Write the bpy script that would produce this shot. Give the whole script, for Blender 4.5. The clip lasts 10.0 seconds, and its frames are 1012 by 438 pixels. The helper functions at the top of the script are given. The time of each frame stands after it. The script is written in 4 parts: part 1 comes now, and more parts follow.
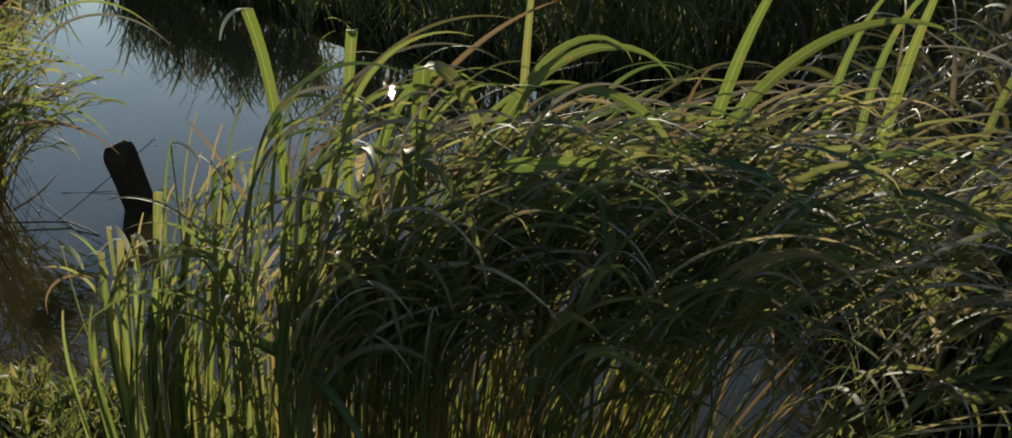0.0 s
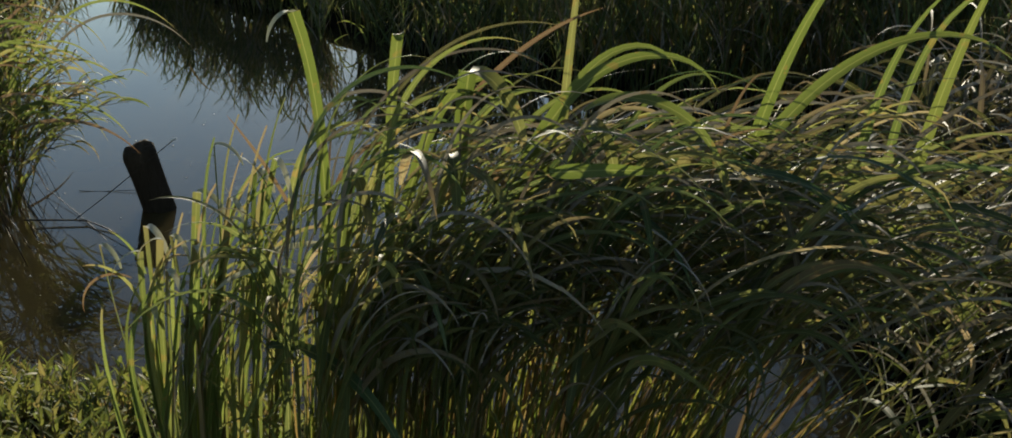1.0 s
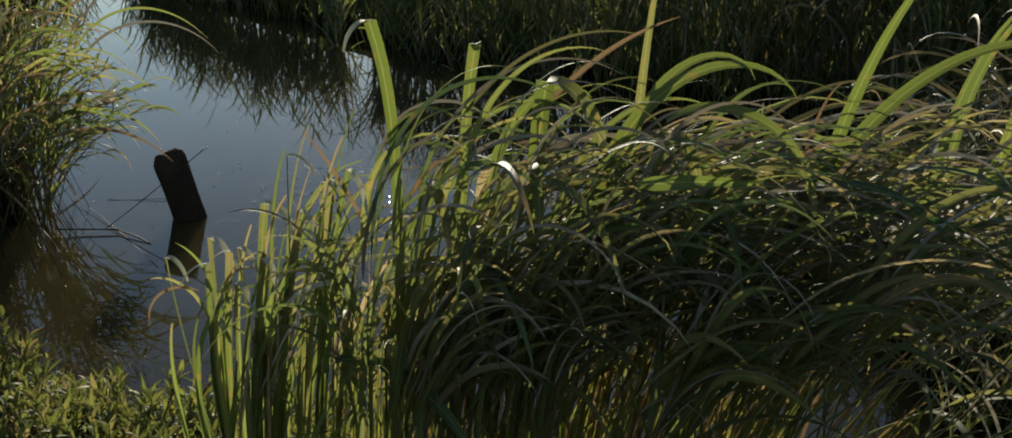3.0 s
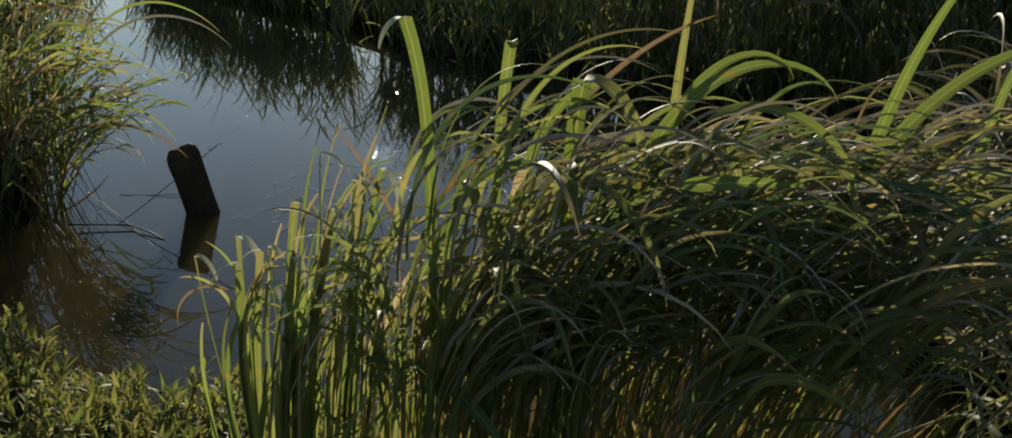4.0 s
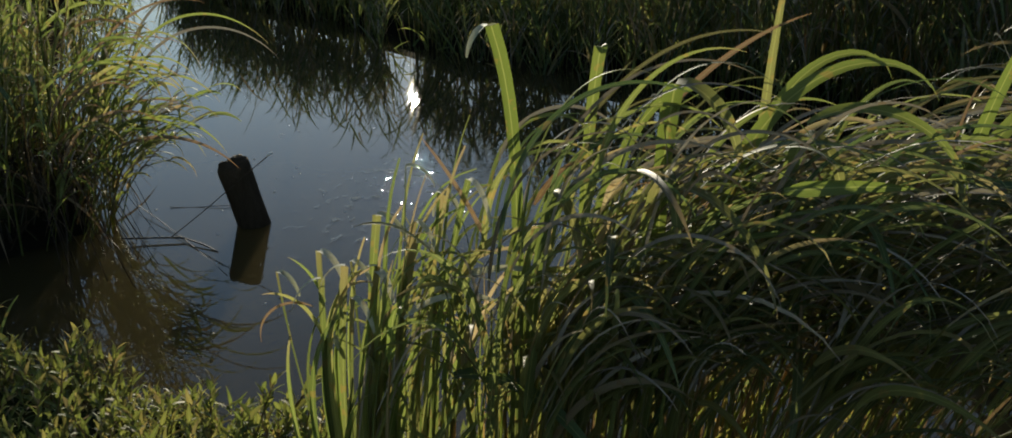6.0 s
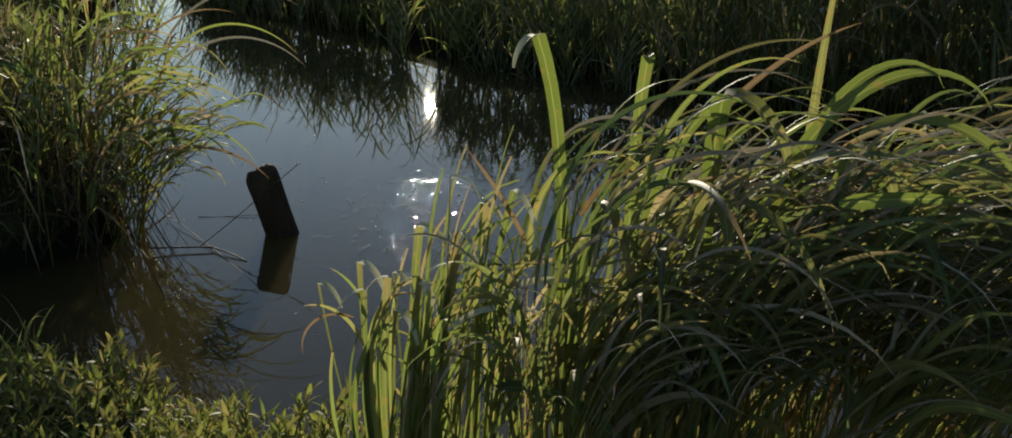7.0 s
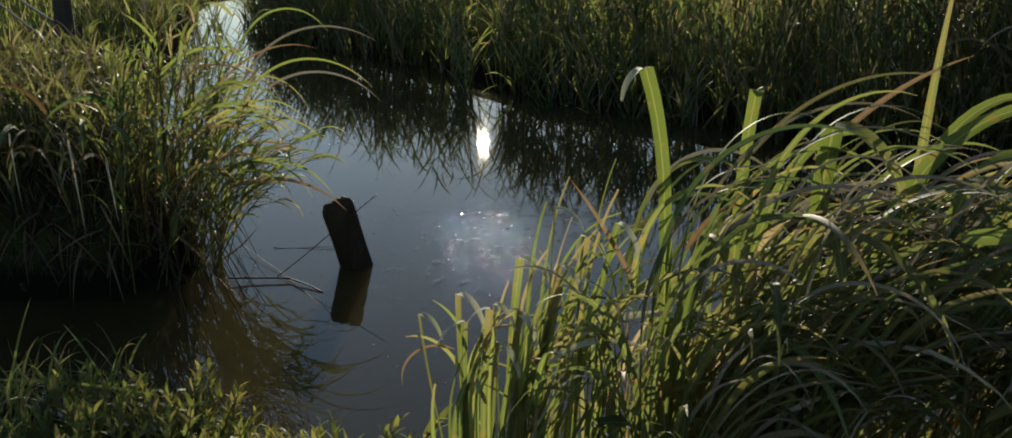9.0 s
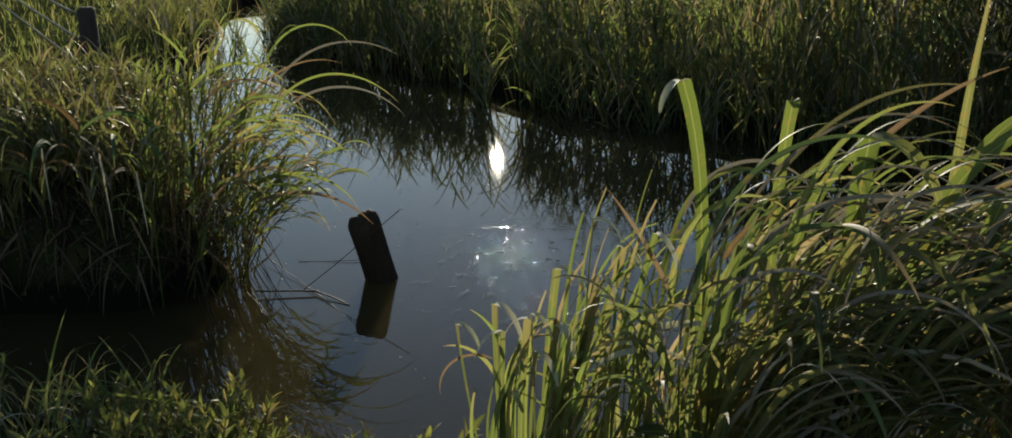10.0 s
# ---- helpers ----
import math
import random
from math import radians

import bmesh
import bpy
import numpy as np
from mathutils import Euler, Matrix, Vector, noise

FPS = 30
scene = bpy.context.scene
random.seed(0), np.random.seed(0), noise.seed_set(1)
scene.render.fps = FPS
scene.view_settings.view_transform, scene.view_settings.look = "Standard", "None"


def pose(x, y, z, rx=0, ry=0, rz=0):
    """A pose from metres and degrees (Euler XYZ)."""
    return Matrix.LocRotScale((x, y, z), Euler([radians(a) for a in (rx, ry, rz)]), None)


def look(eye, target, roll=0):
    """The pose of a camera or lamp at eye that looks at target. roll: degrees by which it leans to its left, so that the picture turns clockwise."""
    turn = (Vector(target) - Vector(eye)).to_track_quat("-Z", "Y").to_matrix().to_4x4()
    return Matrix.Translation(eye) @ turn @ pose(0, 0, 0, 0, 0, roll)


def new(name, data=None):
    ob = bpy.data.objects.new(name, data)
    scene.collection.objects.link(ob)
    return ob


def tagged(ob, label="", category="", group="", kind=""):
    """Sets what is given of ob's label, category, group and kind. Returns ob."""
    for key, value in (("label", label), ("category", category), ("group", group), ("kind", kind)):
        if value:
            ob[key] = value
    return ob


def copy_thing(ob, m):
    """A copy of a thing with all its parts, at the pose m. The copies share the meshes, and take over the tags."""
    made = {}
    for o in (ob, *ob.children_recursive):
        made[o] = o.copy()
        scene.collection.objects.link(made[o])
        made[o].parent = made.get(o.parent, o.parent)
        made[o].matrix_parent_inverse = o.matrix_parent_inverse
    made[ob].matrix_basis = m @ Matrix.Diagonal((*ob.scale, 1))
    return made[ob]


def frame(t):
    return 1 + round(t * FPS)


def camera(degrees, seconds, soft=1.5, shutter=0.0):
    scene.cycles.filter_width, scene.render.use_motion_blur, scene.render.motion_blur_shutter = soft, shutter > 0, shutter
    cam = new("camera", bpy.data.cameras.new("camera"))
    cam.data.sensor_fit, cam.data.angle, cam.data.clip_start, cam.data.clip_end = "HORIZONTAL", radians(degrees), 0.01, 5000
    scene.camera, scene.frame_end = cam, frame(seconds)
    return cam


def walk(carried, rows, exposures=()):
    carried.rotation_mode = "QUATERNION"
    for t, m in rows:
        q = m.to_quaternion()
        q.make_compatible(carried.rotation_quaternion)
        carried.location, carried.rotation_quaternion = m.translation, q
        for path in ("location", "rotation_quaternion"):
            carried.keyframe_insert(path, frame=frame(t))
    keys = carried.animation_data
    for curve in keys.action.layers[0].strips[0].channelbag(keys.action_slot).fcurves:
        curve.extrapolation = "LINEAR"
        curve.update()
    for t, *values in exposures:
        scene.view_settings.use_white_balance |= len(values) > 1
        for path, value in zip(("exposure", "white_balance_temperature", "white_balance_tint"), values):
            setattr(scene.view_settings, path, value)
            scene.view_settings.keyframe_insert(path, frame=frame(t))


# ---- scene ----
cam = camera(54.5, 10.0, soft=1.65)
# seconds, eye x, y, z, yaw, pitch, roll
PATH = [
    (0, 0.4836, 0.8726, 1.307, 0.511, -21.095, 0.317),
    (0.5, 0.4494, 0.8705, 1.3066, 0.642, -20.807, 0.625),
    (1, 0.4161, 0.8713, 1.3062, 0.503, -20.75, 1.307),
    (1.5, 0.3837, 0.8746, 1.3059, 1.133, -20.413, 1.162),
    (2, 0.3523, 0.8801, 1.3055, 0.849, -20.481, 1.256),
    (2.5, 0.3217, 0.8873, 1.3051, 0.534, -20.416, 1.1),
    (4, 0.2355, 0.9154, 1.3039, 0.471, -20.717, 1.484),
    (4.5, 0.2086, 0.9255, 1.3036, 0.732, -21.131, 0.969),
    (5, 0.1825, 0.9355, 1.3032, 0.723, -20.995, 1.013),
    (5.5, 0.1574, 0.9447, 1.3028, 1.257, -20.835, 0.335),
    (7, 0.0871, 0.9647, 1.3016, 2.986, -20.115, -0.499),
    (7.5, 0.0655, 0.9674, 1.3012, 3.392, -19.74, -0.446),
    (8, 0.0446, 0.9675, 1.3008, 4.499, -19.155, -0.408),
    (8.5, 0.0247, 0.9645, 1.3004, 5.334, -18.608, -0.45),
    (9, 0.0055, 0.9581, 1.3, 6.109, -18.077, -1.06),
    (9.5, -0.0127, 0.9479, 1.2996, 6.932, -17.833, -1.194),
    (10, -0.0302, 0.9335, 1.2992, 6.951, -17.162, -1.367),
]


def stance(x, y, z, yaw, pitch, roll):
    return pose(x, y, z, 0, 0, yaw) @ pose(0, 0, 0, 90 + pitch) @ pose(0, 0, 0, 0, 0, roll)


walk(cam, [(row[0], stance(*row[1:])) for row in PATH])

# ---- light: low sun ahead of the camera, clear sky ----
SUN_EL, SUN_AZ = 13.6, 7.4
SUN_WAY = Vector((-math.sin(radians(SUN_AZ)) * math.cos(radians(SUN_EL)), math.cos(radians(SUN_AZ)) * math.cos(radians(SUN_EL)), math.sin(radians(SUN_EL))))
world = bpy.data.worlds.new("sky")
scene.world = world
world.use_nodes = True
wn = world.node_tree.nodes
sky = wn.new("ShaderNodeTexSky")
sky.sky_type, sky.sun_disc = "NISHITA", False
sky.sun_elevation, sky.sun_rotation = radians(SUN_EL), radians(-SUN_AZ)
sky.air_density, sky.dust_density, sky.ozone_density = 1.0, 0.055, 0.95
wn["Background"].inputs["Strength"].default_value = 0.096
world.node_tree.links.new(sky.outputs[0], wn["Background"].inputs["Color"])
sun_data = bpy.data.lights.new("sun", "SUN")
sun_data.energy, sun_data.angle, sun_data.color = 5.0, radians(0.53), (1.0, 0.905, 0.69)
sun = new("sun", sun_data)
sun.matrix_world = look(SUN_WAY * 30, (0, 0, 0))
scene.view_settings.exposure = 0.58


# ---- materials ----
def material(name):
    m = bpy.data.materials.new(name)
    m.use_nodes = True
    nodes = m.node_tree.nodes
    for n in list(nodes):
        nodes.remove(n)
    return m, nodes, m.node_tree.links


def ramp(nodes, stops, mode="LINEAR"):
    r = nodes.new("ShaderNodeValToRGB")
    r.color_ramp.interpolation = mode
    while len(r.color_ramp.elements) < len(stops):
        r.color_ramp.elements.new(0.5)
    for e, (p, c) in zip(r.color_ramp.elements, stops):
        e.position, e.color = p, (*c, 1)
    return r


def maths(nodes, links, op, a, b=None, c=None):
    n = nodes.new("ShaderNodeMath")
    n.operation = op
    for i, v in enumerate((a, b, c)):
        if v is None:
            continue
        if isinstance(v, (int, float)):
            n.inputs[i].default_value = v
        else:
            links.new(v, n.inputs[i])
    return n.outputs[0]


def mix(nodes, links, fac, a, b, blend="MIX"):
    n = nodes.new("ShaderNodeMix")
    n.data_type, n.blend_type = "RGBA", blend
    for sock, v in ((n.inputs[0], fac), (n.inputs[6], a), (n.inputs[7], b)):
        if isinstance(v, (int, float)):
            sock.default_value = v
        elif isinstance(v, tuple):
            sock.default_value = (*v, 1)
        else:
            links.new(v, sock)
    return n.outputs[2]


def leaf_material(name, stops, tip=(0.17, 0.14, 0.085), single=False, through_gain=(1.78, 1.6, 1.25), rough=0.5, sheer=0.6, tip_from=0.8, spec=0.3, sheen=0.12):
    """A grass leaf: fine veins along it, a browned tip, light let through."""
    m, nodes, links = material(name)
    out = nodes.new("ShaderNodeOutputMaterial")
    if single:
        rnd = nodes.new("ShaderNodeObjectInfo").outputs["Random"]
    else:
        rnd = nodes.new("ShaderNodeNewGeometry").outputs["Random Per Island"]
    base = ramp(nodes, stops)
    links.new(rnd, base.inputs[0])
    uv = nodes.new("ShaderNodeTexCoord")
    sep = nodes.new("ShaderNodeSeparateXYZ")
    links.new(uv.outputs["UV"], sep.inputs[0])
    u, v = sep.outputs[0], sep.outputs[1]
    # veins
    vein = maths(nodes, links, "SINE", maths(nodes, links, "MULTIPLY", u, 62.0))
    vein = maths(nodes, links, "MULTIPLY_ADD", vein, 0.10, 0.92)
    col = mix(nodes, links, 1.0, base.outputs[0], vein, "MULTIPLY")
    # pale midrib
    rib = maths(nodes, links, "LESS_THAN", maths(nodes, links, "ABSOLUTE", maths(nodes, links, "SUBTRACT", u, 0.5)), 0.045)
    col = mix(nodes, links, maths(nodes, links, "MULTIPLY", rib, 0.35), col, (0.30, 0.32, 0.14))
    # blotches and browned tip
    spot = nodes.new("ShaderNodeTexNoise")
    spot.inputs["Scale"].default_value = 38.0
    spot.inputs["Detail"].default_value = 4.0
    links.new(uv.outputs["Object"], spot.inputs["Vector"])
    blot = maths(nodes, links, "MULTIPLY", maths(nodes, links, "GREATER_THAN", spot.outputs[0], 0.63), 0.45)
    col = mix(nodes, links, blot, col, (0.20, 0.13, 0.05))
    edge = maths(nodes, links, "ADD", v, maths(nodes, links, "MULTIPLY", maths(nodes, links, "SUBTRACT", rnd, 0.5), 0.35))
    brown = nodes.new("ShaderNodeMapRange")
    brown.interpolation_type = "SMOOTHSTEP"
    brown.inputs[1].default_value, brown.inputs[2].default_value = tip_from, tip_from + 0.3
    links.new(edge, brown.inputs[0])
    col = mix(nodes, links, brown.outputs[0], col, tip)
    p = nodes.new("ShaderNodeBsdfPrincipled")
    p.inputs["Roughness"].default_value = rough
    p.inputs["Specular IOR Level"].default_value = spec
    p.inputs["Sheen Weight"].default_value, p.inputs["Sheen Roughness"].default_value = sheen, 0.4
    links.new(col, p.inputs["Base Color"])
    bump = nodes.new("ShaderNodeBump")
    bump.inputs["Strength"].default_value, bump.inputs["Distance"].default_value = 0.25, 0.001
    links.new(vein, bump.inputs["Height"])
    links.new(bump.outputs[0], p.inputs["Normal"])
    t = nodes.new("ShaderNodeBsdfTranslucent")
    warm = mix(nodes, links, 1.0, col, through_gain, "MULTIPLY")
    links.new(warm, t.inputs["Color"])
    sh = nodes.new("ShaderNodeMixShader")
    sh.inputs[0].default_value = sheer
    links.new(p.outputs[0], sh.inputs[1])
    links.new(t.outputs[0], sh.inputs[2])
    links.new(sh.outputs[0], out.inputs[0])
    return m


def solid_material(name, stops, scale=12.0, rough=0.75, bump=0.4, depth=0.01, stretch=(1, 1, 1), spec=0.3, detail=6.0):
    """Mottled bark, mud or straw."""
    m, nodes, links = material(name)
    out = nodes.new("ShaderNodeOutputMaterial")
    tc = nodes.new("ShaderNodeTexCoord")
    mp = nodes.new("ShaderNodeMapping")
    mp.inputs["Scale"].default_value = stretch
    links.new(tc.outputs["Object"], mp.inputs[0])
    big = nodes.new("ShaderNodeTexNoise")
    big.inputs["Scale"].default_value, big.inputs["Detail"].default_value = scale, detail
    big.inputs["Roughness"].default_value = 0.65
    links.new(mp.outputs[0], big.inputs["Vector"])
    fine = nodes.new("ShaderNodeTexNoise")
    fine.inputs["Scale"].default_value, fine.inputs["Detail"].default_value = scale * 7, 4
    links.new(mp.outputs[0], fine.inputs["Vector"])
    both = maths(nodes, links, "MULTIPLY_ADD", fine.outputs[0], 0.4, maths(nodes, links, "MULTIPLY", big.outputs[0], 0.6))
    c = ramp(nodes, stops)
    links.new(both, c.inputs[0])
    p = nodes.new("ShaderNodeBsdfPrincipled")
    p.inputs["Roughness"].default_value = rough
    p.inputs["Specular IOR Level"].default_value = spec
    links.new(c.outputs[0], p.inputs["Base Color"])
    b = nodes.new("ShaderNodeBump")
    b.inputs["Strength"].default_value, b.inputs["Distance"].default_value = bump, depth
    links.new(both, b.inputs["Height"])
    links.new(b.outputs[0], p.inputs["Normal"])
    links.new(p.outputs[0], out.inputs[0])
    return m


def water_material():
    """Still, silty pond water: mirror-like skin over an olive-brown body, faint ripples."""
    m, nodes, links = material("pond_water")
    out = nodes.new("ShaderNodeOutputMaterial")
    tc = nodes.new("ShaderNodeTexCoord")
    mp = nodes.new("ShaderNodeMapping")
    mp.inputs["Scale"].default_value = (1.0, 0.55, 1.0)
    links.new(tc.outputs["Object"], mp.inputs[0])
    a = nodes.new("ShaderNodeTexNoise")
    a.inputs["Scale"].default_value, a.inputs["Detail"].default_value = 5.0, 2.0
    links.new(mp.outputs[0], a.inputs["Vector"])
    f = nodes.new("ShaderNodeTexNoise")
    f.inputs["Scale"].default_value, f.inputs["Detail"].default_value = 115.0, 1.0
    links.new(mp.outputs[0], f.inputs["Vector"])
    patch = nodes.new("ShaderNodeTexNoise")
    patch.inputs["Scale"].default_value = 1.1
    links.new(mp.outputs[0], patch.inputs["Vector"])
    # a breath of wind ruffles one stretch of the open water, in small loose patches
    away = nodes.new("ShaderNodeVectorMath")
    away.operation = "DISTANCE"
    squash = nodes.new("ShaderNodeMapping")
    squash.inputs["Scale"].default_value = (1.25, 0.62, 1.0)
    links.new(tc.outputs["Object"], squash.inputs[0])
    links.new(squash.outputs[0], away.inputs[0])
    away.inputs[1].default_value = (-0.36 * 1.25, 4.5 * 0.62, 0)
    reach = maths(nodes, links, "MULTIPLY_ADD", patch.outputs[0], -1.0, away.outputs["Value"])
    calm = nodes.new("ShaderNodeMapRange")
    calm.interpolation_type = "SMOOTHSTEP"
    calm.inputs[1].default_value, calm.inputs[2].default_value = 0.25, -0.35
    links.new(reach, calm.inputs[0])
    gusts = nodes.new("ShaderNodeTexNoise")
    gusts.inputs["Scale"].default_value, gusts.inputs["Detail"].default_value = 21.0, 3.0
    links.new(mp.outputs[0], gusts.inputs["Vector"])
    gust = nodes.new("ShaderNodeMapRange")
    gust.interpolation_type = "SMOOTHSTEP"
    gust.inputs[1].default_value, gust.inputs[2].default_value = 0.54, 0.76
    links.new(gusts.outputs[0], gust.inputs[0])
    ruffle = maths(nodes, links, "MULTIPLY", calm.outputs[0], maths(nodes, links, "MULTIPLY_ADD", gust.outputs[0], 1.0, 0.05))
    h = maths(nodes, links, "MULTIPLY_ADD", maths(nodes, links, "MULTIPLY", f.outputs[0], maths(nodes, links, "ADD", ruffle, 0.006)), 5.5, maths(nodes, links, "MULTIPLY", a.outputs[0], 0.4))
    b = nodes.new("ShaderNodeBump")
    b.inputs["Strength"].default_value, b.inputs["Distance"].default_value = 0.3, 0.002
    links.new(h, b.inputs["Height"])
    c = ramp(nodes, ((0.3, (0.028, 0.022, 0.0095)), (0.7, (0.038, 0.030, 0.013))))
    links.new(patch.outputs[0], c.inputs[0])
    p = nodes.new("ShaderNodeBsdfPrincipled")
    p.inputs["Roughness"].default_value = 0.011
    p.subsurface_method = "BURLEY"
    p.inputs["Subsurface Weight"].default_value, p.inputs["Subsurface Scale"].default_value = 1.0, 0.12
    p.inputs["Subsurface Radius"].default_value = (1.0, 0.9, 0.6)
    p.inputs["IOR"].default_value = 1.33
    links.new(c.outputs[0], p.inputs["Base Color"])
    links.new(b.outputs[0], p.inputs["Normal"])
    links.new(p.outputs[0], out.inputs[0])
    return m


GREEN = ((0.0, (0.050, 0.074, 0.030)), (0.3, (0.082, 0.106, 0.038)), (0.6, (0.115, 0.130, 0.046)), (0.88, (0.140, 0.146, 0.058)), (0.95, (0.180, 0.162, 0.100)), (1.0, (0.24, 0.20, 0.14)))
LIME = ((0.0, (0.080, 0.120, 0.030)), (0.6, (0.120, 0.160, 0.044)), (0.88, (0.17, 0.175, 0.07)), (1.0, (0.22, 0.18, 0.115)))
DRY = ((0.0, (0.11, 0.090, 0.066)), (0.5, (0.20, 0.175, 0.140)), (1.0, (0.27, 0.25, 0.21)))
OLIVE = ((0.0, (0.062, 0.082, 0.024)), (0.5, (0.105, 0.122, 0.036)), (0.8, (0.132, 0.140, 0.052)), (1.0, (0.17, 0.15, 0.095)))
DEEP = ((0.0, (0.036, 0.062, 0.024)), (0.6, (0.066, 0.098, 0.034)), (0.85, (0.11, 0.12, 0.048)), (1.0, (0.18, 0.14, 0.085)))
MEADOW = ((0.0, (0.08, 0.112, 0.032)), (0.5, (0.13, 0.15, 0.046)), (0.82, (0.165, 0.155, 0.068)), (1.0, (0.25, 0.20, 0.11)))
M_LEAF = leaf_material("grass_leaf", GREEN)
M_LEAF_ONE = leaf_material("grass_leaf_single", GREEN, single=True)
M_LIME = leaf_material("young_leaf", LIME, sheer=0.55)
M_LIME_ONE = leaf_material("young_leaf_single", LIME, single=True, sheer=0.55)
M_BLADE = leaf_material("broad_leaf", ((0.0, (0.082, 0.112, 0.036)), (0.8, (0.115, 0.135, 0.05)), (1.0, (0.145, 0.145, 0.066))), single=True, sheer=0.5, tip_from=0.86, through_gain=(1.55, 1.5, 0.95))
# darker copy of the single grass leaf, with shade put into its colour
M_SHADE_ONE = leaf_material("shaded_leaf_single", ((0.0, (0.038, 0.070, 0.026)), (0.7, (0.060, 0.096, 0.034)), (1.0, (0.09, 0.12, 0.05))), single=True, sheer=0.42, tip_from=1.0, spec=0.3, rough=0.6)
M_PALE = leaf_material("pale_leaf_back", ((0.0, (0.26, 0.29, 0.21)), (1.0, (0.36, 0.37, 0.30))), single=True, sheer=0.25, tip_from=1.5, spec=0.1, rough=0.7)
M_DRY = leaf_material("dry_leaf", DRY, tip=(0.26, 0.21, 0.15), sheer=0.22, rough=0.55, spec=0.4, through_gain=(1.3, 1.25, 1.1))
M_DRY_ONE = leaf_material("dry_leaf_single", DRY, tip=(0.26, 0.21, 0.15), single=True, sheer=0.22, rough=0.55, spec=0.4, through_gain=(1.3, 1.25, 1.1))
M_DEEP = leaf_material("reed_leaf", DEEP, sheer=0.5)
M_OLIVE = leaf_material("bank_leaf", OLIVE, sheer=0.42)
M_OLIVE_ONE = leaf_material("bank_leaf_single", OLIVE, single=True, sheer=0.42)
WITHER = ((0.0, (0.040, 0.046, 0.018)), (0.5, (0.072, 0.070, 0.032)), (0.8, (0.105, 0.088, 0.050)), (1.0, (0.17, 0.14, 0.095)))
M_WITHER = leaf_material("withering_leaf", WITHER, sheer=0.36)
M_WITHER_ONE = leaf_material("withering_leaf_single", WITHER, single=True, sheer=0.36)
M_RUST = leaf_material("rust_leaf", ((0.0, (0.12, 0.075, 0.036)), (0.6, (0.175, 0.118, 0.066)), (1.0, (0.23, 0.17, 0.105))), tip=(0.16, 0.09, 0.04), single=True, sheer=0.4, through_gain=(1.3, 1.2, 1.1))
M_FRESH = leaf_material("fresh_broad_leaf", ((0.0, (0.09, 0.125, 0.032)), (1.0, (0.125, 0.15, 0.045))), single=True, sheer=0.5, tip_from=1.3, through_gain=(1.5, 1.42, 0.95))
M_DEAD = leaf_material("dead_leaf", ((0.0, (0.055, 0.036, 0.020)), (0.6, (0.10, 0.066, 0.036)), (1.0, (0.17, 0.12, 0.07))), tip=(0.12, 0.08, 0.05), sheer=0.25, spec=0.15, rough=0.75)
# near-black: the shade under the bank's overhang is put into this colour
M_SHADE_LITTER = leaf_material("shade_dark_leaf", ((0.0, (0.012, 0.009, 0.005)), (0.7, (0.028, 0.020, 0.011)), (1.0, (0.05, 0.036, 0.02))), tip=(0.03, 0.02, 0.012), sheer=0.08, spec=0.1, rough=0.8)
M_MEADOW = leaf_material("meadow_leaf", MEADOW, sheer=0.55, through_gain=(2.2, 2.2, 1.6))
M_STALK = leaf_material("grass_stalk", ((0.0, (0.07, 0.105, 0.022)), (0.6, (0.12, 0.135, 0.035)), (0.85, (0.15, 0.11, 0.05)), (1.0, (0.21, 0.155, 0.09))), sheer=0.55, tip_from=2.0, through_gain=(1.8, 1.65, 1.1))
M_STALK_ONE = leaf_material("grass_stalk_single", ((0.0, (0.07, 0.105, 0.022)), (0.6, (0.12, 0.135, 0.035)), (0.85, (0.15, 0.11, 0.05)), (1.0, (0.21, 0.155, 0.09))), single=True, sheer=0.55, tip_from=2.0, through_gain=(1.8, 1.65, 1.1))
M_STRAW = leaf_material("pale_straw", ((0.0, (0.30, 0.25, 0.17)), (1.0, (0.46, 0.42, 0.32))), sheer=0.2, tip_from=2.0)
M_HERB = leaf_material("herb_leaf", ((0.0, (0.082, 0.115, 0.028)), (0.7, (0.14, 0.16, 0.042)), (1.0, (0.20, 0.165, 0.07))), single=True, sheer=0.45, tip_from=1.3, spec=0.22, rough=0.6)
M_HERB_STEM = solid_material("herb_stem", ((0.3, (0.13, 0.10, 0.04)), (0.7, (0.20, 0.13, 0.07))), 40, 0.6)
M_POST = solid_material("weathered_post", ((0.25, (0.014, 0.010, 0.006)), (0.55, (0.042, 0.030, 0.018)), (0.8, (0.085, 0.063, 0.042))), 9, 0.7, 0.9, 0.012, (5, 5, 0.7), spec=0.1)
M_TWIG = solid_material("wet_twig", ((0.3, (0.02, 0.014, 0.009)), (0.7, (0.06, 0.042, 0.028))), 30, 0.6, 0.4, 0.003, spec=0.1)
M_MUD = solid_material("bank_soil", ((0.3, (0.020, 0.018, 0.009)), (0.5, (0.040, 0.045, 0.016)), (0.72, (0.060, 0.080, 0.022))), 2.2, 1.0, 0.6, 0.015, spec=0.0)


